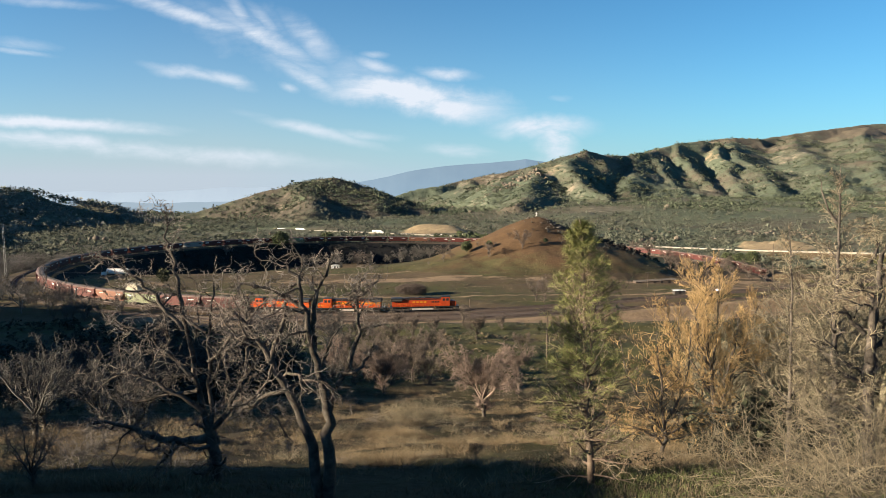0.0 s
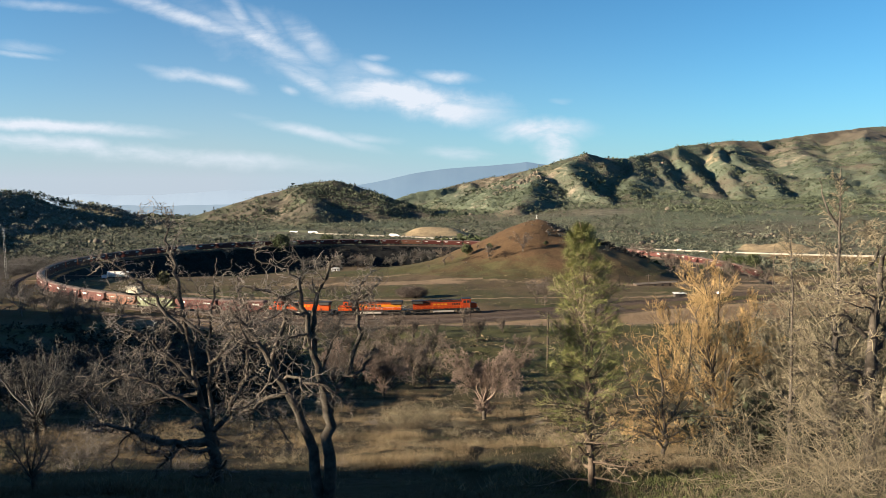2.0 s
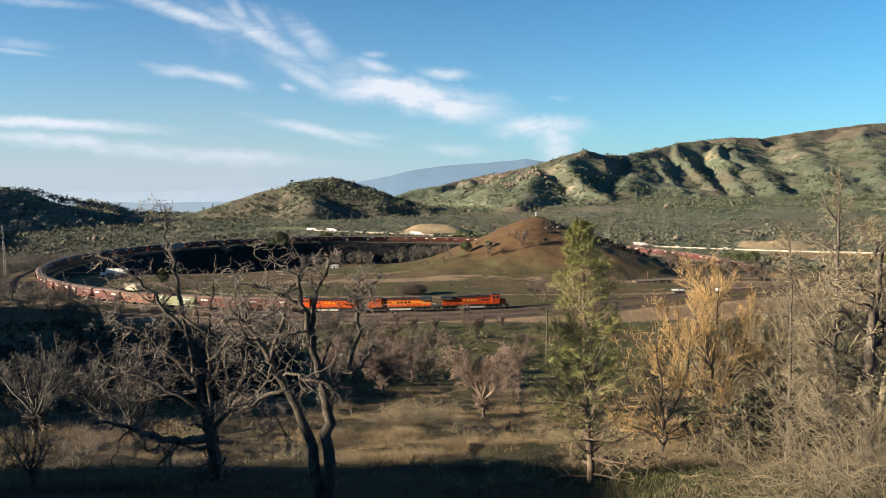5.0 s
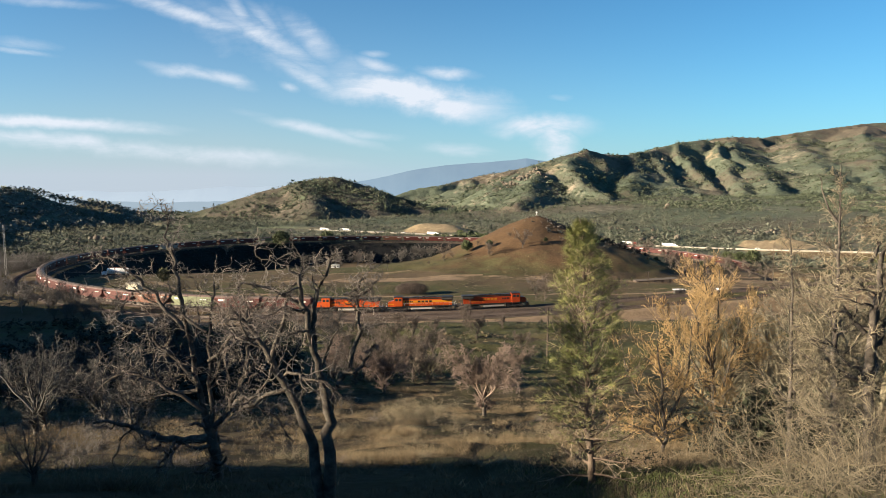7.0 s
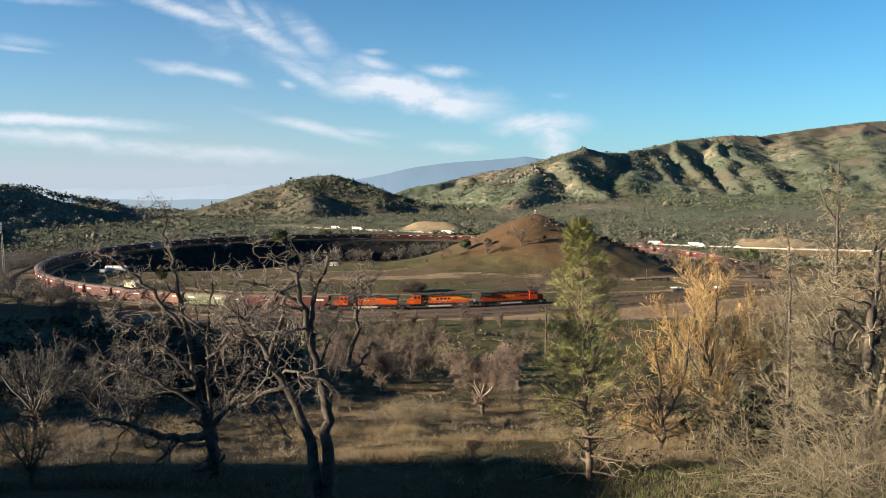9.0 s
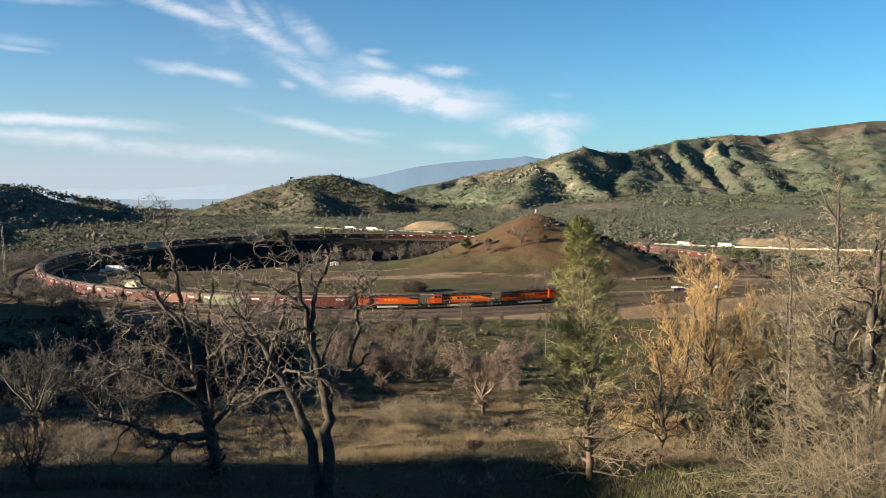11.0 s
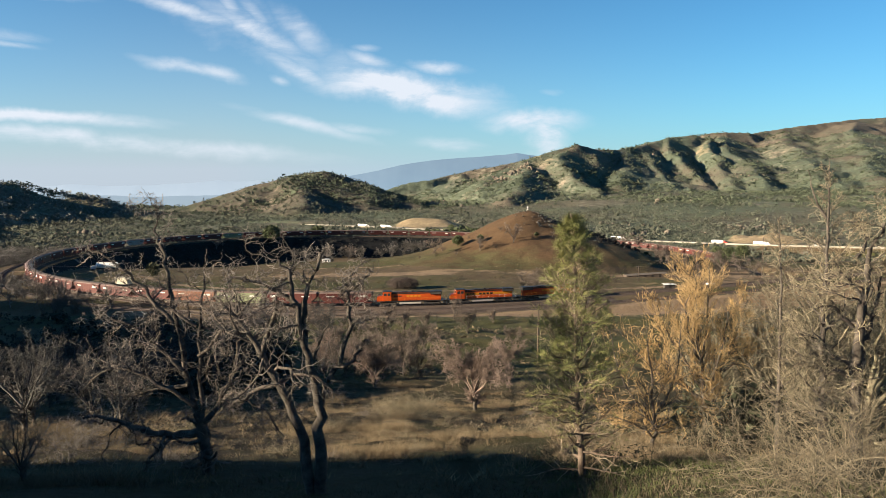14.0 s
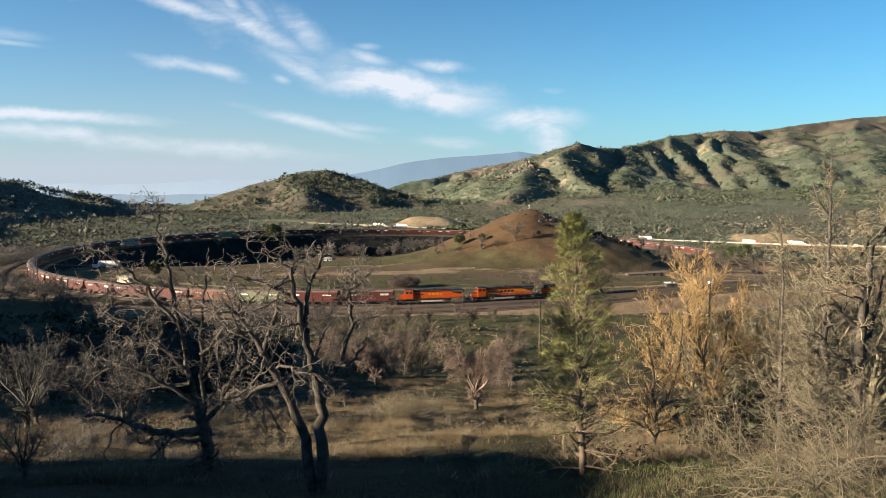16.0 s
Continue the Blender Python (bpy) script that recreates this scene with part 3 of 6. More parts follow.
    kind = form[:, :-1].copy()
    verts, cols = np.stack([X, Y, Z], -1).reshape(-1, 3), cover.reshape(-1, 4)
    cap = np.array([[0.0, 0.0, float(Z[:, 0].mean())]])
    made = {}
    for k, (name, mat, label, cat) in enumerate((
            ("ground", M_MEADOW, "dry tan and green winter grassland sloping down to the valley", "ground"),
            ("loop_hill", M_HILL, "reddish-brown grassy conical hill inside the railway loop", "hill"),
            ("mountain", M_MOUNT, "green and brown chaparral mountain range with rocky sunlit spurs", "mountain"),
            ("scrub_hill", M_HILLSIDE, "scrub-covered rounded hill across the valley", "hill"),
            ("wooded_ridge", M_MOUNT, "dark wooded ridge in shade beside the valley", "ridge"),
            ("railway_embankment", M_BANK, "earth embankment under the railway, near-black with its shade in the colour", "embankment"),
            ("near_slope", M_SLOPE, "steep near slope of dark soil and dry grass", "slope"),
            ("valley_floor", M_VALLEY, "grey-green scrubby valley floor beyond the railway loop", "valley"))):
        f = quads[kind == k]
        used, inv = np.unique(f, return_inverse=True)
        v, c = verts[used], cols[used]
        faces = [inv.reshape(-1, 4)]
        if k == 6:
            ring = np.searchsorted(used, idx[:, 0])
            v, c = np.concatenate([v, cap]), np.concatenate([c, c[:1]])
            faces.append(np.stack([ring, np.roll(ring, -1), np.full(na, len(v) - 1)], -1))
        ob = tagged(build(name, v, faces, mat, smooth=True), label, cat, kind="structure")
        at = ob.data.color_attributes.new("cover", "FLOAT_COLOR", "POINT")
        at.data.foreach_set("color", c.astype(np.float32).ravel())
        made[name] = ob
    return made


make_land()


def far_ridge(name, line, mat, label, depth, foot=-170):
    """A distant ridge with a broken crest and a sloping front."""
    xs = np.linspace(line[0][0], line[-1][0], 520)
    top = np.interp(xs, [p[0] for p in line], [p[1] for p in line]) + lerp_noise(xs, xs * 0 + 3, 260, 21, 6) * 11
    rows = []
    for k in range(6):
        f = k / 5
        rows.append(np.stack([xs, depth - 260 * f + lerp_noise(xs, xs * 0 + k * 50, 200, 22, 3) * 40 * f, top * (1 - f) + foot * f], 1))
    v = np.concatenate(rows)
    n = len(xs)
    idx = np.arange(6 * n).reshape(6, n)
    q = np.stack([idx[:-1, :-1], idx[1:, :-1], idx[1:, 1:], idx[:-1, 1:]], -1).reshape(-1, 4)
    return tagged(build(name, v, [q], mat, smooth=True), label, "mountain", kind="structure")


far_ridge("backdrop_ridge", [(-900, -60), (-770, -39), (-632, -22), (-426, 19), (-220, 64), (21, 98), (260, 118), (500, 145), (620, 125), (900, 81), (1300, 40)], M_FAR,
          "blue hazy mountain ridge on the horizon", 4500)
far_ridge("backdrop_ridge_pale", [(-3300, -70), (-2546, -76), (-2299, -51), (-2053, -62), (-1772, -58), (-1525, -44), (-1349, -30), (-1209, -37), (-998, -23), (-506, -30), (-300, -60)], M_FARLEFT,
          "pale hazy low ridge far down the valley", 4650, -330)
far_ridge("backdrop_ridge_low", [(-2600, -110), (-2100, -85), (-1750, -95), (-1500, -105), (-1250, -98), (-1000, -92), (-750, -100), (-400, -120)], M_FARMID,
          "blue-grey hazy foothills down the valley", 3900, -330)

# ---- trees ----


def gnarl(rng, p, d, length, r0, r1, n, bend, lift):
    """A crooked branch: n+1 points and radii."""
    pts, rad = [p.copy()], [r0]
    seg = length / n
    for i in range(n):
        d = d + Vector((rng.gauss(0, bend), rng.gauss(0, bend), rng.gauss(0, bend) + lift))
        d.normalize()
        p = p + d * seg
        pts.append(p.copy())
        rad.append(r0 + (r1 - r0) * (i + 1) / n)
    return pts, rad, d


def sprout(rng, polys, pts, rad, level, spec):
    """Side branches from a branch, level by level."""
    kids, share, spread, bend, lift, nseg, decay, start = spec[level]
    total = sum((b - a).length for a, b in zip(pts, pts[1:]))
    count = max(1, int(kids * (0.8 + 0.4 * rng.random())))
    for k in range(count):
        f = start + (1 - start) * (k + rng.random()) / count
        i = min(int(f * (len(pts) - 1)), len(pts) - 2)
        g = f * (len(pts) - 1) - i
        p = pts[i].lerp(pts[i + 1], g)
        axis = (pts[i + 1] - pts[i]).normalized()
        side = Vector((rng.gauss(0, 1), rng.gauss(0, 1), rng.gauss(0, 1)))
        side = (side - axis * side.dot(axis)).normalized()
        a = radians(spread * (0.7 + 0.6 * rng.random()))
        d = axis * math.cos(a) + side * math.sin(a)
        r = max((rad[i] + (rad[i + 1] - rad[i]) * g) * decay, spec[-1])
        length = total * share * (0.55 + 0.8 * rng.random()) * (1.1 - 0.5 * f)
        bp, br, _ = gnarl(rng, p, d, length, r, max(r * 0.35, spec[-1] * 0.8), nseg, bend, lift)
        polys[level].append((bp, br))
        if level + 2 < len(spec):
            sprout(rng, polys, bp, br, level + 1, spec)


def smooth_limb(ctl, r0, r1, rng, steps=3, jitter=0.04):
    """A limb through rough control points, slightly crooked."""
    pts = []
    for a, b in zip(ctl, ctl[1:]):
        for k in range(steps):
            pts.append(Vector(a).lerp(Vector(b), k / steps))
    pts.append(Vector(ctl[-1]))
    sm = pts
    for _ in range(4):
        sm = [sm[0]] + [(sm[i - 1] + 2 * sm[i] + sm[i + 1]) / 4 for i in range(1, len(sm) - 1)] + [sm[-1]]
    sm = [p + Vector((rng.gauss(0, jitter), rng.gauss(0, jitter), rng.gauss(0, jitter))) * (0 if i == 0 else 1) for i, p in enumerate(sm)]
    n = len(sm) - 1
    return sm, [r0 + (r1 - r0) * (i / n) ** 0.8 for i in range(n + 1)]


def bare_tree(name, base, limbs, spec, seed, bark, twig, label, depth_wave=0.8, sides=(8, 5, 3, 3), hero=True):
    """A leafless tree: limbs given as (radius, radius, [(x, z)...]) from its foot; the crown sprouts from them."""
    rng = random.Random(seed)
    root = new(name)
    root.location = base
    big, levels = [], [[] for _ in spec]
    for r0, r1, line in limbs:
        yo, ys = rng.uniform(-0.3, 0.3), rng.uniform(-depth_wave, depth_wave)
        foot = line[0]
        ctl = [(x, (yo + ys) * (math.hypot(x - foot[0], z - foot[1]) / 5.0) if len(big) else 0.0, z) for x, z in line]
        pts, rad = smooth_limb(ctl, r0, r1, rng)
        if not big:
            pts[0].z -= 0.5
        big.append((pts, rad))
    for k, limb in enumerate(big if hero else big[:1]):
        v, q = tubes([limb], sides[0])
        build("limb" if k else "trunk", v, [q], bark, root, smooth=True)
    for pts, rad in big:
        thin = rad[-1] < 0.021 and hero
        few = 0.6 if rad[-1] < 0.015 else 1
        sprout(rng, levels, pts, rad, 0, [(spec[0][0], spec[0][1] * few * (0.7 if thin else 1), *spec[0][2:]), *spec[1:]])
    if hero:
        for k, limb in enumerate(levels[0]):
            v, q = tubes([limb], sides[1])
            build("branch", v, [q], bark, root, smooth=True)
    if not hero:
        levels[0] = levels[0] + big[1:]
    fine = [tubes(polys, sides[min(lv + 1, 3)]) for lv, polys in enumerate(levels) if polys and not (hero and lv == 0)]
    V, Q, n = [], [], 0
    for v, q in fine:
        V.append(v)
        Q.append(q + n)
        n += len(v)
    build("twig_crown", np.concatenate(V), Q, twig, root, smooth=True)["kind"] = "stuff"
    return tagged(root, label, "tree")


# kids, share of parent's length, angle, bend, lift, segments, thickness share, start; last: thinnest radius
OAK = [(9, 0.46, 62, 0.40, 0.02, 9, 0.5, 0.18), (8, 0.60, 58, 0.42, 0.0, 8, 0.45, 0.1), (5, 0.60, 54, 0.40, 0.0, 6, 0.6, 0.12), 0.0082]
oak_a = bare_tree("oak_tree", (-7.6, 24, gz(-7.6, 24) - 0.1), [
    (0.22, 0.18, [(0, 0), (-0.06, 0.92), (-0.17, 1.56), (-0.28, 1.99)]),
    (0.17, 0.035, [(-0.24, 1.62), (-1.2, 1.43), (-2.11, 1.47), (-2.76, 1.84), (-3.59, 2.11), (-4.32, 1.99)]),
    (0.125, 0.014, [(-0.28, 1.93), (-0.74, 3.68), (-1.01, 5.33), (-1.34, 6.6), (-1.42, 7.5), (-1.78, 8.1), (-1.60, 8.7), (-1.74, 9.35)]),
    (0.105, 0.03, [(-0.13, 1.93), (0.64, 2.94), (1.01, 3.86), (1.56, 4.6), (2.11, 5.33)]),
    (0.095, 0.03, [(-0.18, 2.02), (-0.18, 3.49), (-0.24, 4.6), (-0.28, 5.7), (0.0, 6.8)])] + [
    (0.09, 0.025, [(-0.74, 3.68), (-1.56, 4.6), (-2.3, 5.33), (-3.13, 5.61)]),
    (0.07, 0.02, [(-1.2, 1.43), (-1.75, 0.92), (-2.15, 0.33)]),
    (0.08, 0.02, [(-1.01, 5.33), (-1.75, 6.25), (-2.39, 6.99), (-3.13, 7.54), (-3.77, 7.82)]),
    (0.08, 0.02, [(1.01, 3.86), (1.2, 5.33), (0.83, 6.44), (0.74, 7.17)]),
    (0.09, 0.022, [(-0.40, 2.5), (-1.5, 3.3), (-2.5, 4.0), (-3.3, 3.8), (-3.9, 3.2)]),
    (0.08, 0.022, [(-0.60, 3.2), (-1.7, 3.0), (-2.7, 2.7), (-3.4, 2.9)]),
    (0.06, 0.022, [(0.45, 2.7), (1.4, 2.7), (2.1, 2.2), (2.5, 1.4)]),
    (0.07, 0.022, [(-0.2, 4.2), (0.7, 5.0), (1.5, 6.0), (2.0, 6.4)]),
    (0.06, 0.022, [(-0.25, 5.2), (-1.1, 5.9), (-1.9, 6.0), (-2.7, 6.6)])],
    OAK, 11, M_BARK, M_TWIG, "large leafless oak with crooked dark limbs on the grassy slope")
oak_b = bare_tree("oak_tree", (-3.3, 20, gz(-3.3, 20) - 0.1), [
    (0.19, 0.035, [(-0.09, -0.3), (-0.28, 1.15), (-0.58, 2.38), (-1.04, 3.3), (-1.5, 4.06), (-1.66, 4.67), (-2.11, 5.13), (-2.57, 5.59)]),
    (0.20, 0.035, [(0.06, -0.3), (0.11, 1.76), (0.15, 2.68), (-0.05, 3.6), (-0.28, 4.37), (-0.51, 5.44), (-0.51, 6.36), (-0.89, 6.82)]),
    (0.088, 0.03, [(0.15, 2.68), (0.49, 3.75), (0.95, 4.52), (1.03, 5.13), (0.87, 5.75), (1.03, 6.28), (1.18, 6.59)]),
    (0.10, 0.02, [(-0.28, 4.37), (-0.25, 5.36), (-0.15, 6.05), (0.21, 6.74), (0.34, 7.13)])] + [
    (0.09, 0.025, [(-1.5, 4.06), (-1.2, 4.98), (-0.97, 5.9), (-0.51, 6.51)]),
    (0.06, 0.02, [(0.87, 5.75), (1.33, 6.21), (1.56, 6.36)]),
    (0.08, 0.02, [(-1.04, 3.3), (-1.66, 3.14), (-2.27, 2.68), (-2.73, 2.38)]),
    (0.08, 0.02, [(-0.51, 5.44), (-1.04, 5.98), (-1.66, 6.36), (-2.27, 6.28)]),
    (0.07, 0.02, [(0.49, 3.75), (0.95, 3.75), (1.26, 4.21), (1.41, 4.52)])],
    [(9, 0.30, 62, 0.42, 0.03, 8, 0.5, 0.42), (8, 0.62, 60, 0.44, 0.02, 8, 0.45, 0.1), (5, 0.60, 54, 0.42, 0.0, 6, 0.6, 0.1), 0.0075],
    12, M_BARK, M_TWIG, "twin-trunked leafless oak with pale twisted branches")
GREY = [(12, 0.48, 58, 0.30, 0.03, 8, 0.34, 0.15), (8, 0.55, 54, 0.34, 0.02, 6, 0.5, 0.1), (6, 0.55, 50, 0.32, 0.0, 5, 0.6, 0.1), 0.0095]
oak_c = bare_tree("oak_tree", (14.1, 23.5, gz(14.1, 23.5) - 0.2), [
    (0.21, 0.16, [(0, 0), (-0.18, 1.53), (-0.23, 3.07), (-0.18, 3.98)]),
    (0.10, 0.03, [(-0.18, 3.07), (-0.92, 3.22), (-1.53, 3.68), (-1.84, 3.98)]),
    (0.17, 0.03, [(-0.21, 3.83), (-0.46, 4.75), (-0.23, 5.82), (-0.46, 7.05), (-0.23, 7.97), (0.12, 8.51)]),
    (0.12, 0.03, [(-0.18, 3.98), (0.15, 4.6), (0.46, 5.52), (0.61, 6.59)]),
    (0.09, 0.02, [(-0.46, 4.75), (-0.92, 5.21), (-1.38, 5.52), (-1.84, 5.44)]),
    (0.08, 0.02, [(-0.23, 5.82), (-0.77, 6.44), (-1.07, 6.9)]),
    (0.07, 0.02, [(-0.46, 7.05), (0.0, 7.66), (-0.31, 8.12), (-0.61, 8.2)])],
    GREY, 13, M_BARK, M_GREYTWIG, "thick-trunked grey leafless oak with dense twigs")


def leaf_clump(root, centre, radius, count, leaf, mat, label, seed):
    """A ball-shaped leafy growth on a branch."""
    g = np.random.default_rng(seed)
    c = g.standard_normal((count, 1, 3))
    c = c / np.linalg.norm(c, axis=2, keepdims=True) * g.random((count, 1, 1)) ** 0.4 * radius
    v = (c + leaf * g.standard_normal((count, 3, 3)) + np.array(centre)).reshape(-1, 3)
    return build("mistletoe", v, [np.arange(len(v)).reshape(-1, 3)], mat, root, label)


M_MISTLETOE = material("mistletoe_leaf", (0.020, 0.022, 0.010), (0.060, 0.058, 0.026), 2.0, 0.85, 0.0, island=0.4)
leaf_clump(oak_a, (-1.60, 0.0, 7.1), 0.22, 260, 0.04, M_MISTLETOE, "dark green mistletoe clump on the branch", 21)


def spar_tree(name, base, height, r0, tiers, reach, droop, seed, bark, twig, label, fork=None, taper=0.75, lean=0.0, spec=None, low=0.16, peak=0.9):
    """A tree with one leader and tiers of side branches; returns root and branch lines."""
    rng = random.Random(seed)
    root = new(name)
    root.location = base
    lead = [(0, 0, -0.5)] + [(lean * (k / 6) + rng.gauss(0, 0.05), rng.gauss(0, 0.05), height * k / 6) for k in range(1, 7)]
    main = [smooth_limb(lead, r0, 0.015, rng, 4, 0.02)]
    if fork:
        fz, fx, fh = fork
        main.append(smooth_limb([(lean * fz / height, 0, fz), (lean * fz / height + fx * 0.7, 0.1, fz + 0.35 * fh), (lean * fz / height + fx, 0.15, fz + fh)], 0.06, 0.012, rng, 4, 0.02))
    v, q = tubes(main, 8)
    build("trunk", v, [q], bark, root, smooth=True)
    levels = [[], [], []]
    spec = spec or [None, (7, 0.45, 45, 0.20, 0.02, 5, 0.55, 0.15), (4, 0.5, 45, 0.22, 0.0, 4, 0.6, 0.1), 0.0095]
    pts, rad = main[0]
    for k in range(tiers):
        f = low + (0.97 - low) * (k + rng.random()) / tiers
        i = min(int(f * (len(pts) - 1)), len(pts) - 2)
        p = pts[i].lerp(pts[i + 1], f * (len(pts) - 1) - i)
        ang = rng.random() * 6.283
        length = reach * (1.05 - f) ** taper * rng.uniform(0.55, 1.15) * (0.8 if f < 0.25 else 1)
        length = min(length, 0.10 + peak * (1 - f) * height)
        d = Vector((math.cos(ang), math.sin(ang), droop + 0.6 * f)).normalized()
        r = max(rad[i] * 0.33, 0.012)
        bp, br, _ = gnarl(rng, p, d, length, r, 0.008, 7, 0.15, 0.03)
        levels[0].append((bp, br))
        sprout(rng, levels, bp, br, 1, spec)
    v, q = tubes(levels[0], 5)
    build("branchwork", v, [q], bark, root, smooth=True)["kind"] = "stuff"
    fine = levels[1] + levels[2]
    v, q = tubes(fine, 3)
    build("twig_crown", v, [q], twig, root)["kind"] = "stuff"
    return tagged(root, label, "tree"), levels, rng


def needles(root, polys, rng, count, blade, mat, keep):
    """Tufts of long needles along the outer twigs."""
    V = []
    for _ in range(count):
        pts, _r = polys[rng.randrange(len(polys))]
        f = rng.uniform(0.35, 1.0) * (len(pts) - 1)
        i = min(int(f), len(pts) - 2)
        p = pts[i].lerp(pts[i + 1], f - i)
        if not keep(p, rng):
            continue
        axis = (pts[i + 1] - pts[i]).normalized()
        for _b in range(5):
            d = (axis * 0.6 + Vector((rng.gauss(0, 0.6), rng.gauss(0, 0.6), rng.gauss(0, 0.55) + 0.1))).normalized()
            side = d.orthogonal().normalized() * 0.0042
            tip = p + d * blade * rng.uniform(0.6, 1.15)
            V.append((tuple(p - side), tuple(p + side), tuple(tip)))
    V = np.array(V).reshape(-1, 3)
    return build("needle_crown", V, [np.arange(len(V)).reshape(-1, 3)], mat, root, "long olive-green needles")


pine, lv, prng = spar_tree("pine_tree", (4.5, 21.6, gz(4.5, 21.6) - 0.1), 8.15, 0.13, 135, 2.05, 0.22, 31, M_PINEBARK, M_PINETWIG,
                           "young olive-green pine with sparse needles and bare lower branches", fork=(3.6, 0.26, 2.4), lean=-0.45, taper=0.52, low=0.07, peak=0.48,
                           spec=[None, (7, 0.40, 46, 0.16, 0.08, 4, 0.5, 0.15), (4, 0.55, 44, 0.18, 0.08, 3, 0.6, 0.15), 0.0055])
needles(pine, lv[1] + lv[2], prng, 11000, 0.25, M_NEEDLE, lambda p, r: (p.z > 7.2 or math.hypot(p.x + 0.053 * p.z, p.y) > r.uniform(0.2, 0.6)) and (p.z > 3.6 or r.random() < (p.z - 1.0) * 0.3))
spar_tree("dead_conifer", (14.3, 26, gz(14.3, 26) - 0.1), 11.2, 0.20, 75, 3.0, 0.15, 32, M_BARK, M_GREYTWIG,
          "tall bare grey conifer with forked top and thin side branches", fork=(9.2, -0.65, 1.7), lean=-0.45)
spar_tree("dead_conifer", (13.6, 28, gz(13.6, 28) - 0.1), 9.6, 0.12, 70, 2.6, 0.15, 33, M_BARK, M_GREYTWIG,
          "slender bare grey conifer beside a taller one", lean=-0.3)
GOLD = [(14, 0.50, 50, 0.16, 0.12, 6, 0.45, 0.10), (11, 0.52, 40, 0.18, 0.12, 5, 0.55, 0.1), (8, 0.6, 36, 0.2, 0.10, 3, 0.6, 0.1), 0.0074]
bare_tree("golden_tree", (12.2, 32, gz(12.2, 32) - 0.1), [
    (0.24, 0.17, [(0, 0), (0.05, 1.2), (-0.1, 2.2), (-0.15, 2.8)]),
    (0.12, 0.02, [(-0.15, 2.7), (-0.3, 4.2), (-0.45, 5.6), (-0.35, 7.2), (-0.55, 8.3)]),
    (0.10, 0.02, [(-0.15, 2.6), (0.7, 3.6), (1.2, 5.2), (1.7, 6.8)]),
    (0.09, 0.02, [(-0.1, 2.3), (-1.2, 3.0), (-1.9, 4.0), (-2.3, 5.0)]),
    (0.09, 0.02, [(0.0, 2.4), (0.4, 4.0), (0.5, 5.6), (0.55, 6.6)]),
    (0.07, 0.02, [(-0.25, 4.0), (-1.0, 5.2), (-1.2, 6.4), (-1.0, 7.2)])] + [
    (0.07, 0.02, [(-0.2, 2.8), (-1.2, 4.4), (-2.0, 5.6), (-2.2, 6.6)]),
    (0.06, 0.02, [(-1.2, 3.0), (-2.3, 3.4), (-2.9, 4.2)]),
    (0.07, 0.02, [(0.7, 3.6), (1.8, 4.4), (2.3, 5.4)]),
    (0.06, 0.02, [(-0.3, 4.2), (0.0, 6.3), (-0.1, 8.4)]),
    (0.08, 0.02, [(0.0, 1.2), (-1.4, 0.9), (-2.6, 1.0), (-3.6, 1.2)])],
    GOLD, 14, M_BARK, M_GOLDTWIG, "golden-brown bare tree with dense upright twigs in sunlight")
bare_tree("golden_tree", (9.2, 30, gz(9.2, 30) - 0.1), [
    (0.10, 0.03, [(0, 0), (0.1, 1.2), (-0.1, 2.8), (-0.3, 4.8)]), (0.06, 0.015, [(0.1, 1.0), (-0.9, 2.2), (-1.5, 3.6), (-1.7, 5.0)]),
    (0.06, 0.015, [(0.05, 1.4), (0.9, 2.6), (1.3, 4.0), (1.2, 5.4)]), (0.05, 0.015, [(0.0, 0.8), (-1.2, 1.3), (-2.2, 1.6)]), (0.05, 0.015, [(0.0, 0.9), (1.2, 1.6), (2.0, 2.6)])],
    [(14, 0.5, 48, 0.18, 0.05, 5, 0.45, 0.1), (7, 0.5, 42, 0.2, 0.03, 4, 0.55, 0.1), (5, 0.5, 40, 0.2, 0.0, 3, 0.6, 0.1), 0.0075], 15, M_BARK, M_GOLDTWIG,
    "smaller reddish-gold leafless tree beside the pine")


def arching_shrub(base, stems, reach, height, seed, mat, label, r0=0.011, kids=6, thin=0.0045):
    """A shrub of many long arching stems with side shoots."""
    rng = random.Random(seed)
    root = new("shrub")
    root.location = base
    main, lv = [], [[], [], []]
    spec = [(kids, 0.55, 58, 0.26, 0.02, 6, 0.65, 0.2), (4, 0.5, 52, 0.26, 0.0, 5, 0.7, 0.15), thin]
    for _ in range(stems):
        a = rng.random() * 6.283
        d = Vector((math.cos(a), math.sin(a), rng.uniform(0.5, 1.5))).normalized()
        p = Vector((rng.gauss(0, 0.35), rng.gauss(0, 0.35), -0.1))
        pts, rad, _ = gnarl(rng, p, d, height * rng.uniform(0.8, 1.35), r0, 0.005, 12, 0.26, -0.045 * reach)
        main.append((pts, rad))
        sprout(rng, lv, pts, rad, 0, spec)
    v, q = tubes(main, 4)
    build("stem_mass", v, [q], mat, root, smooth=True)["kind"] = "stuff"
    v, q = tubes(lv[0] + lv[1], 3)
    build("twig_crown", v, [q], mat, root)["kind"] = "stuff"
    return tagged(root, label, "shrub")


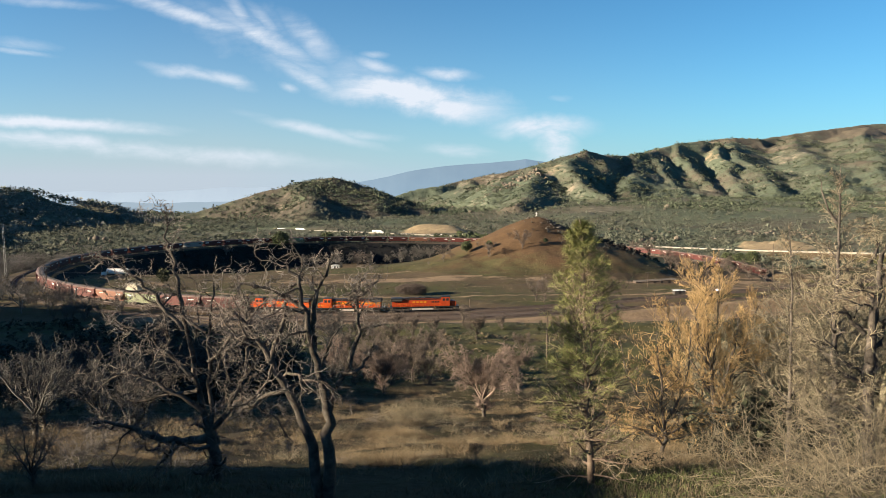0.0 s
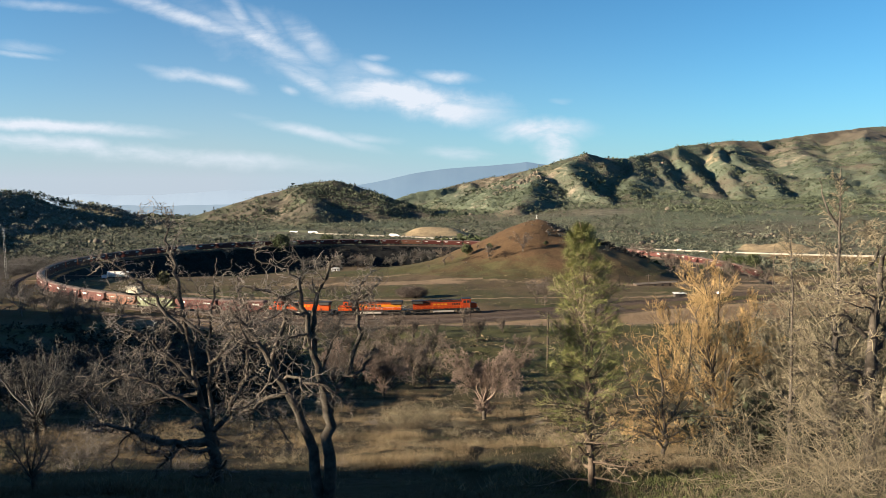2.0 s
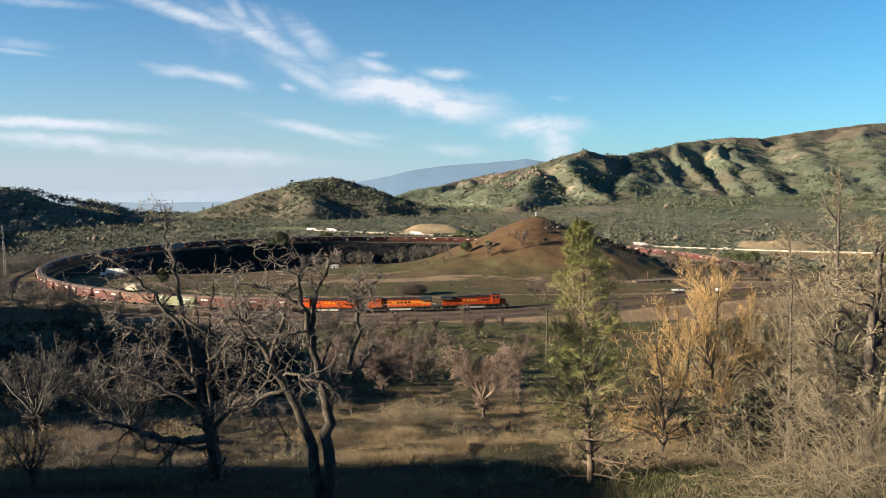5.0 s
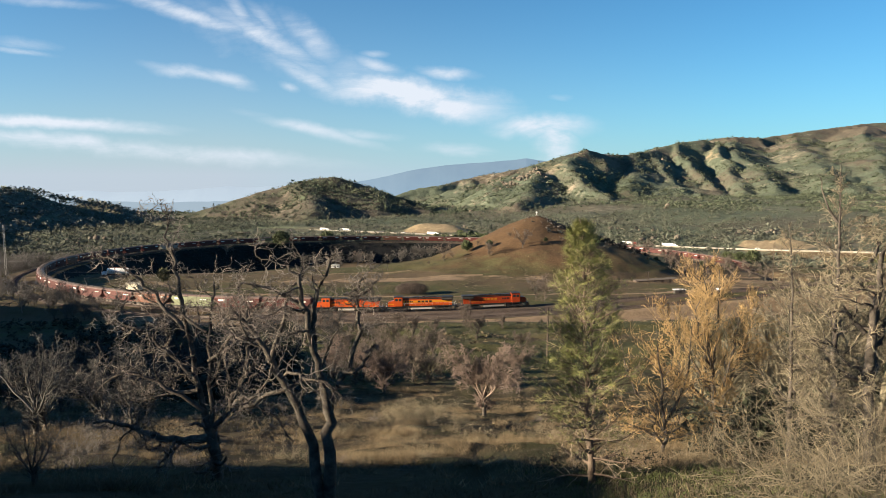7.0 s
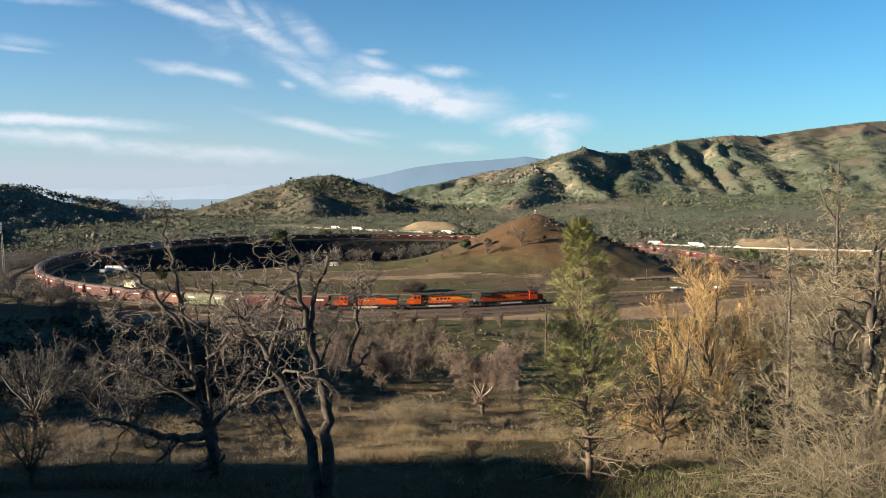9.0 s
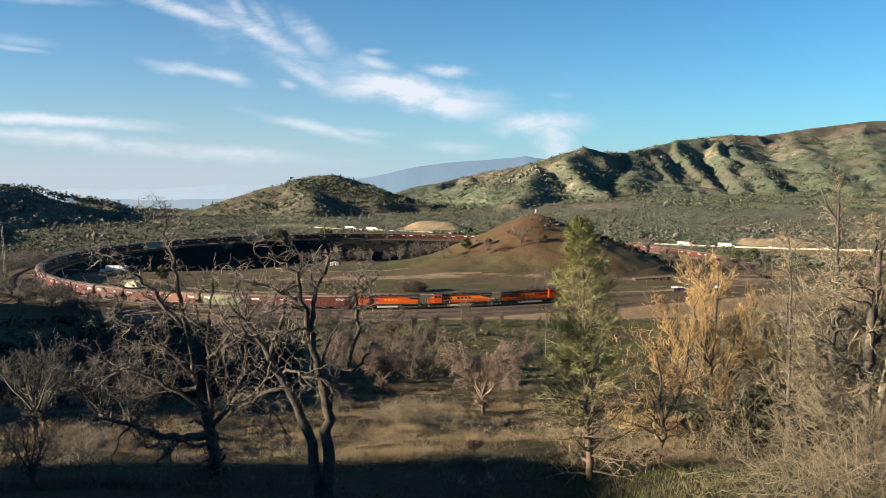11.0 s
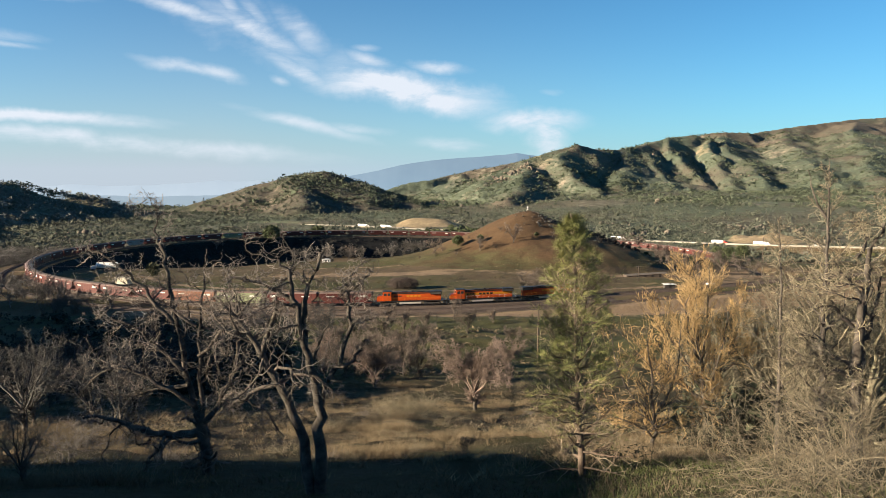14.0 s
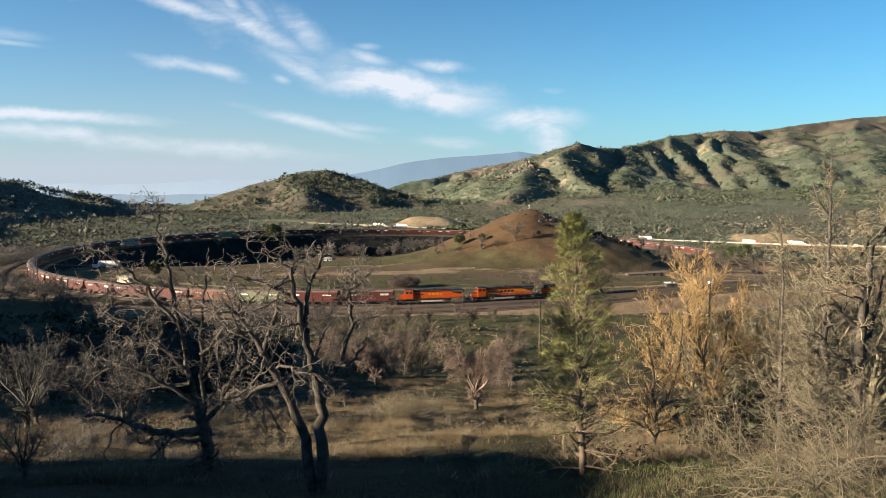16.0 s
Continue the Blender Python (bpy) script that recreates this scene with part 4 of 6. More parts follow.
for i, (x, y, st, rc, h) in enumerate(((6.0, 11.8, 16, 1.1, 2.1), (7.2, 12.0, 18, 1.0, 2.3), (8.8, 15.0, 16, 1.0, 2.6), (7.8, 16.0, 12, 1.0, 2.2), (10.2, 18.0, 24, 0.8, 3.0), (12.6, 23.5, 12, 0.8, 3.2), (10.6, 24.0, 12, 0.8, 2.8), (15.0, 24.0, 12, 0.8, 3.4))):
    arching_shrub((x, y, gz(x, y)), st, rc, h, 50 + i, M_SHRUB, "pale grey leafless shrub of long arching stems on the slope", 0.0125 if i < 4 else 0.011, 7)


def copies_on(proto, places, group):
    for k, (x, y, turn, size) in enumerate(places):
        m = pose(x, y, gz(x, y) - 0.15, 0, 0, turn)
        ob = proto if k == 0 else copy_thing(proto, m)
        ob.matrix_basis = m @ Matrix.Scale(size, 4)
        tagged(ob, group=group)


def joined(name, proto, places, mat, label, cat):
    """A wood too thick to count: copies of a tree's crown and trunk joined into one mesh."""
    V, F, n = [], [], 0
    for ob in proto.children:
        me = ob.data
        v = np.empty(len(me.vertices) * 3, dtype=np.float32)
        me.vertices.foreach_get("co", v)
        f = np.empty(len(me.loops), dtype=np.int32)
        me.loops.foreach_get("vertex_index", f)
        v, f = v.reshape(-1, 3), f.reshape(-1, 4)
        for x, y, turn, size in places:
            c, s = math.cos(radians(turn)) * size, math.sin(radians(turn)) * size
            V.append(np.stack([v[:, 0] * c - v[:, 1] * s + x, v[:, 0] * s + v[:, 1] * c + y, v[:, 2] * size + gz(x, y) - 0.15], 1))
            F.append(f + n)
            n += len(v)
    return tagged(build(name, np.concatenate(V), F, mat), label, cat, kind="stuff")


def small_bare(seed, height, spread, label, mat, thin=0.012, kids=(11, 8, 6)):
    """A small rounded leafless oak."""
    rng = random.Random(seed)
    limbs = [(0.17, 0.10, [(0, 0), (rng.uniform(-0.1, 0.1), height * 0.18), (rng.uniform(-0.2, 0.2), height * 0.34)])]
    for k in range(6):
        sx = spread * (k - 2.5) / 2.5
        limbs.append((0.085, 0.025, [(limbs[0][2][-1][0] * 0.8, height * 0.26), (sx * 0.45, height * 0.5), (sx * 0.85, height * rng.uniform(0.62, 0.75)), (sx, height * rng.uniform(0.7, 0.98))]))
    spec = [(kids[0], 0.42, 50, 0.22, 0.05, 4, 0.5, 0.2), (kids[1], 0.5, 48, 0.25, 0.03, 3, 0.6, 0.1), (kids[2], 0.55, 45, 0.25, 0.02, 2, 0.7, 0.1), thin]
    return bare_tree("bare_oak", (0, 0, 0), limbs, spec, seed, M_BARK, mat, label, depth_wave=spread * 1.2, sides=(6, 4, 3, 3), hero=False)

# ---- railway ----


def on_track(s, off=0.0):
    """Place and heading on the loop: s metres round it from the near point over the left; off: metres outwards."""
    a = s / LOOP_R
    if a > -BEND:
        return Vector((LOOP[0] - (LOOP_R + off) * math.sin(a), LOOP[1] - (LOOP_R + off) * math.cos(a), rail_z(a))), -a
    q = Vector((LOOP[0] - (LOOP_R + off) * math.sin(-BEND), LOOP[1] - (LOOP_R + off) * math.cos(-BEND), rail_z(a)))
    run = (-BEND - a) * LOOP_R
    return q + Vector((math.cos(BEND) * run, math.sin(BEND) * run, 0)), BEND


def track(name, s0, s1, off, label, dz=0.0, wide=0.0):
    """Ballast bed, two rails and ties along the loop."""
    root = tagged(new(name), label, "railway track", kind="structure")
    n = int((s1 - s0) / 3)
    lines = []
    for k in range(n + 1):
        p, h = on_track(s0 + (s1 - s0) * k / n, off)
        left = Vector((-math.sin(h), math.cos(h), 0))
        lines.append((p + Vector((0, 0, dz)), left))

    def sweep(pname, section, mat):
        V = np.array([[tuple(p + left * y + Vector((0, 0, z))) for y, z in section] for p, left in lines])
        m = len(section)
        idx = np.arange((n + 1) * m).reshape(n + 1, m)
        q = np.stack([idx[:-1, :-1], idx[1:, :-1], idx[1:, 1:], idx[:-1, 1:]], -1).reshape(-1, 4)
        build(pname, V.reshape(-1, 3), [q], mat, root)
    if wide:
        sweep("yard_ballast", [(-wide, -0.95), (-wide + 2.5, -0.52), (-6, -0.45), (-1.6, -0.42)], M_BALLAST)
    sweep("ballast", [(-3.1, -1.2), (-1.9, -0.34), (-1.5, -0.30), (0, -0.32), (1.5, -0.30), (1.9, -0.34), (3.1, -1.2)], M_BALLAST)
    for y in (-0.72, 0.72):
        sweep("rail", [(y - 0.07, -0.18), (y - 0.035, -0.03), (y - 0.036, 0.0), (y + 0.036, 0.0), (y + 0.035, -0.03), (y + 0.07, -0.18)], M_RAIL)
    V, F = [], []
    cube = [(0, 1, 2, 3), (4, 7, 6, 5), (0, 4, 5, 1), (1, 5, 6, 2), (2, 6, 7, 3), (3, 7, 4, 0)]
    for k in range(int((s1 - s0) / 0.62)):
        p, h = on_track(s0 + k * 0.62, off)
        f, l = Vector((math.cos(h), math.sin(h), 0)), Vector((-math.sin(h), math.cos(h), 0))
        for z in (-0.42, -0.19):
            for a, b in ((-0.12, -1.3), (0.12, -1.3), (0.12, 1.3), (-0.12, 1.3)):
                V.append(tuple(p + f * a + l * b + Vector((0, 0, z + dz))))
        F += [[8 * k + c for c in q] for q in cube]
    ties = build("ties", V, [np.array(F)], M_TIE, root)
    ties["kind"] = "stuff"
    return root


track("track_main", -300, 985, 0.0, "single railway track curving round a wide loop on brown ballast")
track("track_siding", -300, 330, 11.5, "second railway track of weathered rails beside the main line", -0.35)
track("track_yard", -70, 60, 5.0, "worn railway track between the main line and the siding", -0.2, 11.0)


def wheel_truck(parent, x, axles, mat=None):
    """A railway truck: side frames, springs and wheels."""
    half = 1.05 * (len(axles) - 1) + 0.35
    bm = boxes((x - half, x + half, -1.28, -1.06, 0.42, 0.82), (x - half, x + half, 1.06, 1.28, 0.42, 0.82), (x - 0.3, x + 0.3, -1.15, 1.15, 0.5, 1.0), bevel=0.05)
    for a in axles:
        for y in (-1.32, 1.32):
            box(bm, x + a - 0.2, x + a + 0.2, y - 0.06, y + 0.06, 0.35, 0.75)
    tr = part("truck", bm, M_RUNGEAR, parent)
    for a in axles:
        bm = bmesh.new()
        for y in (-0.76, 0.76):
            cyl(bm, (x + a, y, 0.5), (0, 1, 0), 0.5, 0.13, 16)
            cyl(bm, (x + a, y * 0.92, 0.5), (0, 1, 0), 0.53, 0.03, 16)
        cyl(bm, (x + a, 0, 0.5), (0, 1, 0), 0.09, 1.5, 8)
        part("wheelset", bm, M_STEEL, tr)


def locomotive(scheme, label):
    """A six-axle road diesel, cab towards +x, 22.3 m over the couplers."""
    root = new("locomotive")
    hood, low, stripe = scheme
    part("underframe", boxes((-10.4, 10.4, -1.52, 1.52, 1.22, 1.52), (-10.9, -10.4, -1.4, 1.4, 0.75, 1.5), (10.4, 10.9, -1.4, 1.4, 0.75, 1.5), bevel=0.03), M_BLACK, root)
    part("fuel_tank", boxes((-3.4, 3.3, -1.45, 1.45, 0.42, 1.22), bevel=0.18), M_TANKGREY, root, "dusty pale grey fuel tank")
    part("hood", boxes((-9.4, 5.6, -0.95, 0.95, 1.52, 4.05), bevel=0.08), hood, root)
    part("hood_roof", boxes((-9.3, 5.5, -0.88, 0.88, 4.05, 4.28), (-4.6, -2.2, -0.5, 0.5, 4.28, 4.42), (0.6, 2.4, -0.7, 0.7, 4.28, 4.45), bevel=0.05), M_BLACK, root, "soot-black hood roof")
    part("stripe", boxes((-9.3, 5.5, -0.965, 0.965, 2.60, 3.30)), stripe, root)
    part("hood_band", boxes((-9.42, 5.62, -0.962, 0.962, 3.66, 4.0)), M_BLACK, root, "black upper band of the hood")
    rad = boxes((-9.75, -6.2, -1.5, 1.5, 3.35, 4.35), bevel=0.12)
    part("radiator", rad, M_BLACK, root, "black flared radiator housing")
    for y in (-1.5, 1.5):
        part("radiator_grille", boxes((-9.5, -6.4, y - 0.012, y + 0.012, 3.5, 4.0)), M_RUNGEAR, root)
    for k in range(7):
        x = -8.8 + k * 1.05
        part("engine_door", boxes((x, x + 0.75, -0.972, 0.972, 1.75, 2.55)), low, root)
    g = bmesh.new()
    for k in range(5):
        box(g, 2.6 + k * 0.5, 2.95 + k * 0.5, -0.975, 0.975, 2.7, 3.2)
    part("air_grille", g, M_BLACK, root)
    for k in range(4):
        x = -3.2 + k * 1.15
        part("logo", boxes((x, x + 0.8, -0.984, 0.984, 2.68, 3.22)), M_BLACK if stripe is M_YELLOW else M_YELLOW, root, "plain block mark on the hood side")
    part("cab", boxes((5.6, 8.3, -1.5, 1.5, 1.52, 4.45), bevel=0.12), hood, root)
    part("cab_roof", boxes((5.55, 8.4, -1.45, 1.45, 4.45, 4.6), bevel=0.05), M_BLACK, root)
    win = boxes((6.0, 6.8, -1.515, 1.515, 3.3, 4.05), (7.1, 7.9, -1.515, 1.515, 3.3, 4.05), (8.2, 8.32, -1.15, -0.15, 3.35, 4.05), (8.2, 8.32, 0.15, 1.15, 3.35, 4.05))
    part("cab_window", win, M_GLASS, root)
    part("nose", prism([(8.3, 1.52), (10.1, 1.52), (10.15, 2.5), (9.9, 3.05), (8.3, 3.3)], -1.05, 1.05), low, root)
    part("nose_stripe", boxes((8.3, 10.16, -1.06, 1.06, 2.15, 2.4)), stripe, root)
    part("headlight", boxes((8.32, 8.45, -0.25, 0.25, 4.2, 4.4)), M_WHITE, root)
    part("plough", prism([(10.9, 0.15), (11.25, 0.2), (10.95, 1.0), (10.8, 1.0)], -1.45, 1.45), M_BLACK, root)
    for x in (-11.15, 10.8):
        part("coupler", boxes((x, x + 0.35, -0.15, 0.15, 0.75, 1.05)), M_RUNGEAR, root)
    part("exhaust_stack", boxes((-1.2, -0.5, -0.3, 0.3, 4.25, 4.62), bevel=0.04), M_BLACK, root)
    rails = []
    for y in (-1.5, 1.5):
        rails.append(([(-10.3, y, 2.45), (-3, y, 2.45), (5.4, y, 2.45)], [0.016] * 3))
        for k in range(10):
            x = -10.2 + k * 1.7
            rails.append(([(x, y, 1.5), (x, y, 2.0), (x, y, 2.45)], [0.015] * 3))
    for x in (-10.6, 10.6):
        rails.append(([(x, -1.3, 1.5), (x, -1.3, 2.5), (x, 1.3, 2.5), (x, 1.3, 1.5)], [0.016] * 4))
    v, q = tubes([([Vector(p) for p in a], r) for a, r in rails], 4)
    build("handrail", v, [q], M_WHITE if stripe is M_YELLOW else M_YELLOW, root)
    for x in (-10.7, 10.1):
        for z in (0.4, 0.8):
            part("step", boxes((x, x + 0.6, -1.5, 1.5, z, z + 0.08)), M_BLACK, root)
    part("air_tank", boxes((-3.2, 2.9, -1.5, -1.3, 1.24, 1.44), (-3.2, 2.9, 1.3, 1.5, 1.24, 1.44), bevel=0.05), M_RUNGEAR, root)
    wheel_truck(root, -6.7, (-2.1, 0, 2.1))
    wheel_truck(root, 6.7, (-2.1, 0, 2.1))
    for ob in root.children_recursive:
        ob.data.transform(Matrix.Diagonal((1.045, 1, 1, 1)))
    return tagged(root, label, "locomotive", group="locomotives of the train")


def hopper(mat, trim, label):
    """A covered hopper wagon, 17.6 m over the couplers."""
    root = new("hopper_wagon")
    outline = [(-8.3, 3.3), (-8.3, 2.95), (-6.4, 1.35), (6.4, 1.35), (8.3, 2.95), (8.3, 3.3), (8.3, 4.1), (-8.3, 4.1)]
    roof = bmesh.new()
    arc = [(-1.55 * math.cos(a), 4.1 + 0.5 * math.sin(a)) for a in [math.pi * k / 8 for k in range(9)]]
    a = [roof.verts.new((-8.3, y, z)) for y, z in arc]
    b = [roof.verts.new((8.3, y, z)) for y, z in arc]
    for i in range(8):
        roof.faces.new((a[i], a[i + 1], b[i + 1], b[i]))
    roof.faces.new(a[::-1])
    roof.faces.new(b)
    part("roof", roof, M_CARROOF, root)
    g = prism(outline, -1.55, 1.55)
    for k in range(15):
        x = -7.9 + k * 1.128
        bot = 1.4 if abs(x) < 6.3 else 1.4 + (abs(x) - 6.3) * 0.85
        for y in (-1.55, 1.55):
            box(g, x - 0.04, x + 0.04, y - 0.035, y + 0.035, bot, 4.1)
    part("body", g, mat, root)
    part("sill", boxes((-8.6, 8.6, -1.6, -1.45, 1.1, 1.42), (-8.6, 8.6, 1.45, 1.6, 1.1, 1.42), (-8.5, 8.5, -0.35, 0.35, 0.85, 1.4), (-8.4, 8.4, -1.62, 1.62, 4.02, 4.16)), mat, root)
    for x in (-3.9, 0.0, 3.9):
        part("chute", prism([(x - 1.7, 1.4), (x + 1.7, 1.4), (x + 0.5, 0.45), (x - 0.5, 0.45)], -1.1, 1.1), M_RUNGEAR, root)
    g = boxes((-8.0, 8.0, -0.75, -0.55, 4.66, 4.70), (-8.0, 8.0, 0.55, 0.75, 4.66, 4.70))
    for k in range(4):
        box(g, -6.6 + k * 3.5, -4.0 + k * 3.5, -0.3, 0.3, 4.55, 4.72)
    part("roof_walk", g, M_RUNGEAR, root)
    part("logo", boxes((-6.9, -4.2, -1.575, 1.575, 3.0, 3.6)), trim, root, "plain pale mark on the wagon side")
    part("stencil", boxes((3.4, 6.2, -1.572, 1.572, 3.1, 3.4)), trim, root)
    rails = [([Vector(p) for p in ((x, y, 1.2), (x, y, 2.6), (x, y, 4.1))], [0.025] * 3) for x in (-8.45, 8.45) for y in (-1.5, -1.0, 1.0, 1.5)]
    rails += [([Vector(p) for p in ((x, -1.5, z), (x, -1.2, z), (x, -1.0, z))], [0.02] * 3) for x in (-8.45, 8.45) for z in (1.6, 2.0, 2.4, 2.8, 3.2, 3.6)]
    v, q = tubes(rails, 4)
    build("ladder", v, [q], mat, root)["kind"] = "stuff"
    for x in (-8.85, 8.4):
        part("coupler", boxes((x, x + 0.45, -0.15, 0.15, 0.75, 1.05)), M_RUNGEAR, root)
    wheel_truck(root, -6.7, (-0.9, 0.9))
    wheel_truck(root, 6.7, (-0.9, 0.9))
    return tagged(root, label, "hopper wagon", group="wagons of the train")


TRAIN = []                            # thing, metres behind the train's nose, turned round or not
lead = locomotive((M_REDORANGE, M_REDORANGE, M_REDORANGE), "red-orange diesel locomotive with black roof leading the train")
second = locomotive((M_ORANGE, M_ORANGE, M_YELLOW), "orange and yellow diesel locomotive with a grey fuel tank")
third = locomotive((M_ORANGE, M_ORANGE, M_ORANGE), "bright orange diesel locomotive coupled before red wagons")
TRAIN += [(lead, 11.65, False), (second, 34.85, True), (third, 58.05, True)]
M_CARDUST = paint("car_dusty_grey", (0.24, 0.225, 0.20), 0.6, scale=0.4)
red = hopper(M_CARRED, M_WHITE, "red-brown covered hopper wagon with pale marks")
dark = hopper(M_CARDARK, M_CARGREY, "dark red covered hopper wagon with dusty sides")
green = hopper(M_CARGREEN, M_WHITE, "pale green covered hopper wagon")
rust = hopper(M_CARRUST, M_CARGREY, "orange-brown weathered covered hopper wagon")
grey = hopper(M_CARDUST, M_CARRED, "light grey covered hopper wagon")
ORDER = "drgurdrdrrdrdrurdrdryrdrdgrdrdrurrdrddrddddrddddrd"
used = set()
back = 69.7
for c in ORDER:
    proto = {"d": dark, "r": red, "g": green, "u": rust, "y": grey}[c]
    ob = copy_thing(proto, Matrix()) if c in used else proto
    used.add(c)
    TRAIN.append((ob, back + 8.85, len(TRAIN) % 3 == 0))
    back += 17.7

NOSE, SPEED = -17.3, 3.22             # the train's nose at the start, metres past the near point to the right, and metres a second


def train_pose(dist, turned, t):
    p, h = on_track(NOSE + dist - SPEED * t)
    return Matrix.Translation(p) @ pose(0, 0, 0, 0, 0, math.degrees(h)) @ pose(0, 0, 0, 0, -1.26, 0) @ pose(0, 0, 0, 0, 0, 180 if turned else 0)


# ---- highway with its traffic ----


def strip(name, line, offs, mat, label, cat):
    """A ribbon with the given cross-section along a line."""
    t = np.gradient(line[:, :2], axis=0)
    t /= np.linalg.norm(t, axis=1, keepdims=True)
    left = np.stack([-t[:, 1], t[:, 0]], 1)
    V = np.stack([np.concatenate([line[:, :2] + left * y, line[:, 2:] + z], 1) for y, z in offs], 1)
    n, m = V.shape[:2]
    idx = np.arange(n * m).reshape(n, m)
    q = np.stack([idx[:-1, :-1], idx[1:, :-1], idx[1:, 1:], idx[:-1, 1:]], -1).reshape(-1, 4)
    return tagged(build(name, V.reshape(-1, 3), [q], mat), label, cat, kind="structure")


M_BARRIER = material("barrier_concrete", (0.19, 0.172, 0.14), (0.29, 0.262, 0.215), 0.05, 0.9, 0.1)
M_ROAD = material("road", (0.060, 0.057, 0.053), (0.090, 0.085, 0.078), 0.1, 0.9, 0.1)
strip("road", ROAD, [(-8.5, -0.5), (-8, 0), (8, 0), (8.5, -0.5)], M_ROAD, "pale grey four-lane highway along the far valley side", "road")
strip("highway_barrier", ROAD, [(-8.6, -0.3), (-8.5, 1.05), (-8.2, 1.05), (-8.1, 0)], M_BARRIER, "pale concrete barrier along the highway", "barrier")


def semi_truck(cab_mat, label):
    """A lorry with a white box trailer, front towards +x."""
    root = new("truck_lorry")
    part("trailer", boxes((-11.0, 4.0, -1.3, 1.3, 1.1, 4.1), bevel=0.05), M_WHITE, root)
    part("cab", prism([(4.6, 0.9), (9.2, 0.9), (9.2, 2.1), (7.4, 2.3), (6.9, 3.5), (4.6, 3.9)], -1.25, 1.25), cab_mat, root)
    part("windscreen", prism([(7.42, 2.32), (7.46, 2.32), (6.98, 3.45), (6.92, 3.45)], -1.1, 1.1), M_GLASS, root)
    part("chassis", boxes((-10.5, 8.8, -0.5, 0.5, 0.7, 1.1)), M_BLACK, root)
    for x in (-9.6, -8.3, 4.9, 6.1, 8.4):
        bm = bmesh.new()
        for y in (-1.1, 1.1):
            cyl(bm, (x, y, 0.52), (0, 1, 0), 0.52, 0.3, 14)
        part("wheel", bm, M_BLACK, root)
    for ob in root.children_recursive:
        ob.data.transform(Matrix.Scale(0.74, 4))
    return tagged(root, label, "truck", group="traffic on the highway")


def motor_car(mat, label):
    root = new("motor_car")
    part("body", prism([(-2.3, 0.35), (2.3, 0.35), (2.35, 0.8), (1.2, 0.95), (0.6, 1.45), (-1.3, 1.5), (-2.1, 1.0), (-2.3, 0.95)], -0.9, 0.9), mat, root)
    part("window", prism([(-1.25, 1.0), (1.05, 1.0), (0.55, 1.4), (-1.2, 1.42)], -0.91, 0.91), M_GLASS, root)
    for x in (-1.4, 1.4):
        bm = bmesh.new()
        for y in (-0.8, 0.8):
            cyl(bm, (x, y, 0.33), (0, 1, 0), 0.33, 0.22, 12)
        part("wheel", bm, M_BLACK, root)
    return tagged(root, label, "car", group="traffic on the highway")


road_s = np.concatenate([[0], np.cumsum(np.linalg.norm(np.diff(ROAD, axis=0), axis=1))])


def on_road(s, side):
    x, y, z = (float(np.interp(s, road_s, ROAD[:, k])) for k in range(3))
    x2, y2, z2 = (float(np.interp(s + 4, road_s, ROAD[:, k])) for k in range(3))
    h = math.atan2(y2 - y, x2 - x)
    return pose(x - math.sin(h) * side, y + math.cos(h) * side, z, 0, 0, math.degrees(h) + (180 if side > 0 else 0))


def road_at(x):
    """Metres along the highway where it passes the given x."""
    return float(np.interp(x, ROAD[:, 0], road_s))


TRAFFIC = []                          # thing, metres along the road at the start, lane offset, metres a second
truck_a = semi_truck(M_WHITE, "white lorry with box trailer on the highway")
truck_b = semi_truck(M_REDPAINT, "lorry with red cab and white box trailer")
car_a = motor_car(M_WHITE, "white car on the highway")
for k, (proto, x0, v) in enumerate(((truck_b, 105, 14), (truck_a, 139, 14), (truck_a, 30, 13), (truck_a, -205, 10), (truck_a, -178, 10), (truck_a, -75, 10.5), (car_a, 165, 15), (car_a, 205, 15), (car_a, -120, 12), (car_a, -260, 11), (car_a, 0, 13))):
    ob = proto if proto.get("placed") is None else copy_thing(proto, Matrix())
    proto["placed"] = 1
    TRAFFIC.append((ob, road_at(x0), -4.5, v))


def motions():
    times = [0, 2, 4, 6, 8, 10, 12, 14, 16]
    for ob, dist, turned in TRAIN:
        walk(ob, [(t, train_pose(dist, turned, t)) for t in times])
    for ob, s0, side, v in TRAFFIC:
        walk(ob, [(t, on_road(s0 + v * t, side)) for t in times])


# ---- trees of the valley ----
tree_rng = random.Random(77)
bare_a = small_bare(101, 4.8, 1.9, "small rounded pinkish-brown leafless oak on the meadow", M_MIDTWIG, 0.0115, (16, 12, 7))
copies_on(bare_a, [(3.4, 60, 0, 1.2), (-6.5, 78, 40, 1.05), (-14, 92, 100, 1.1), (9.6, 95, 200, 0.85)], "bare oaks on the meadow")


places = []
for px, y in ((640, 95), (665, 100), (700, 104), (720, 110), (740, 98), (765, 118), (690, 135), (730, 150), (640, 140), (770, 165), (845, 150), (925, 128), (890, 180), (610, 120), (655, 170), (580, 155), (700, 180), (820, 190), (625, 85), (662, 90), (690, 86), (728, 90), (758, 87)):
    places.append(((px - 784) / 1305 * y, y, tree_rng.uniform(0, 360), tree_rng.uniform(0.6, 0.95)))
bare_b = small_bare(102, 6.0, 2.4, "grey-brown leafless oak with a dense fine crown", M_FARTWIG, 0.022, (12, 8, 5))
copies_on(bare_b, places, "bare oaks below the railway")
places = []
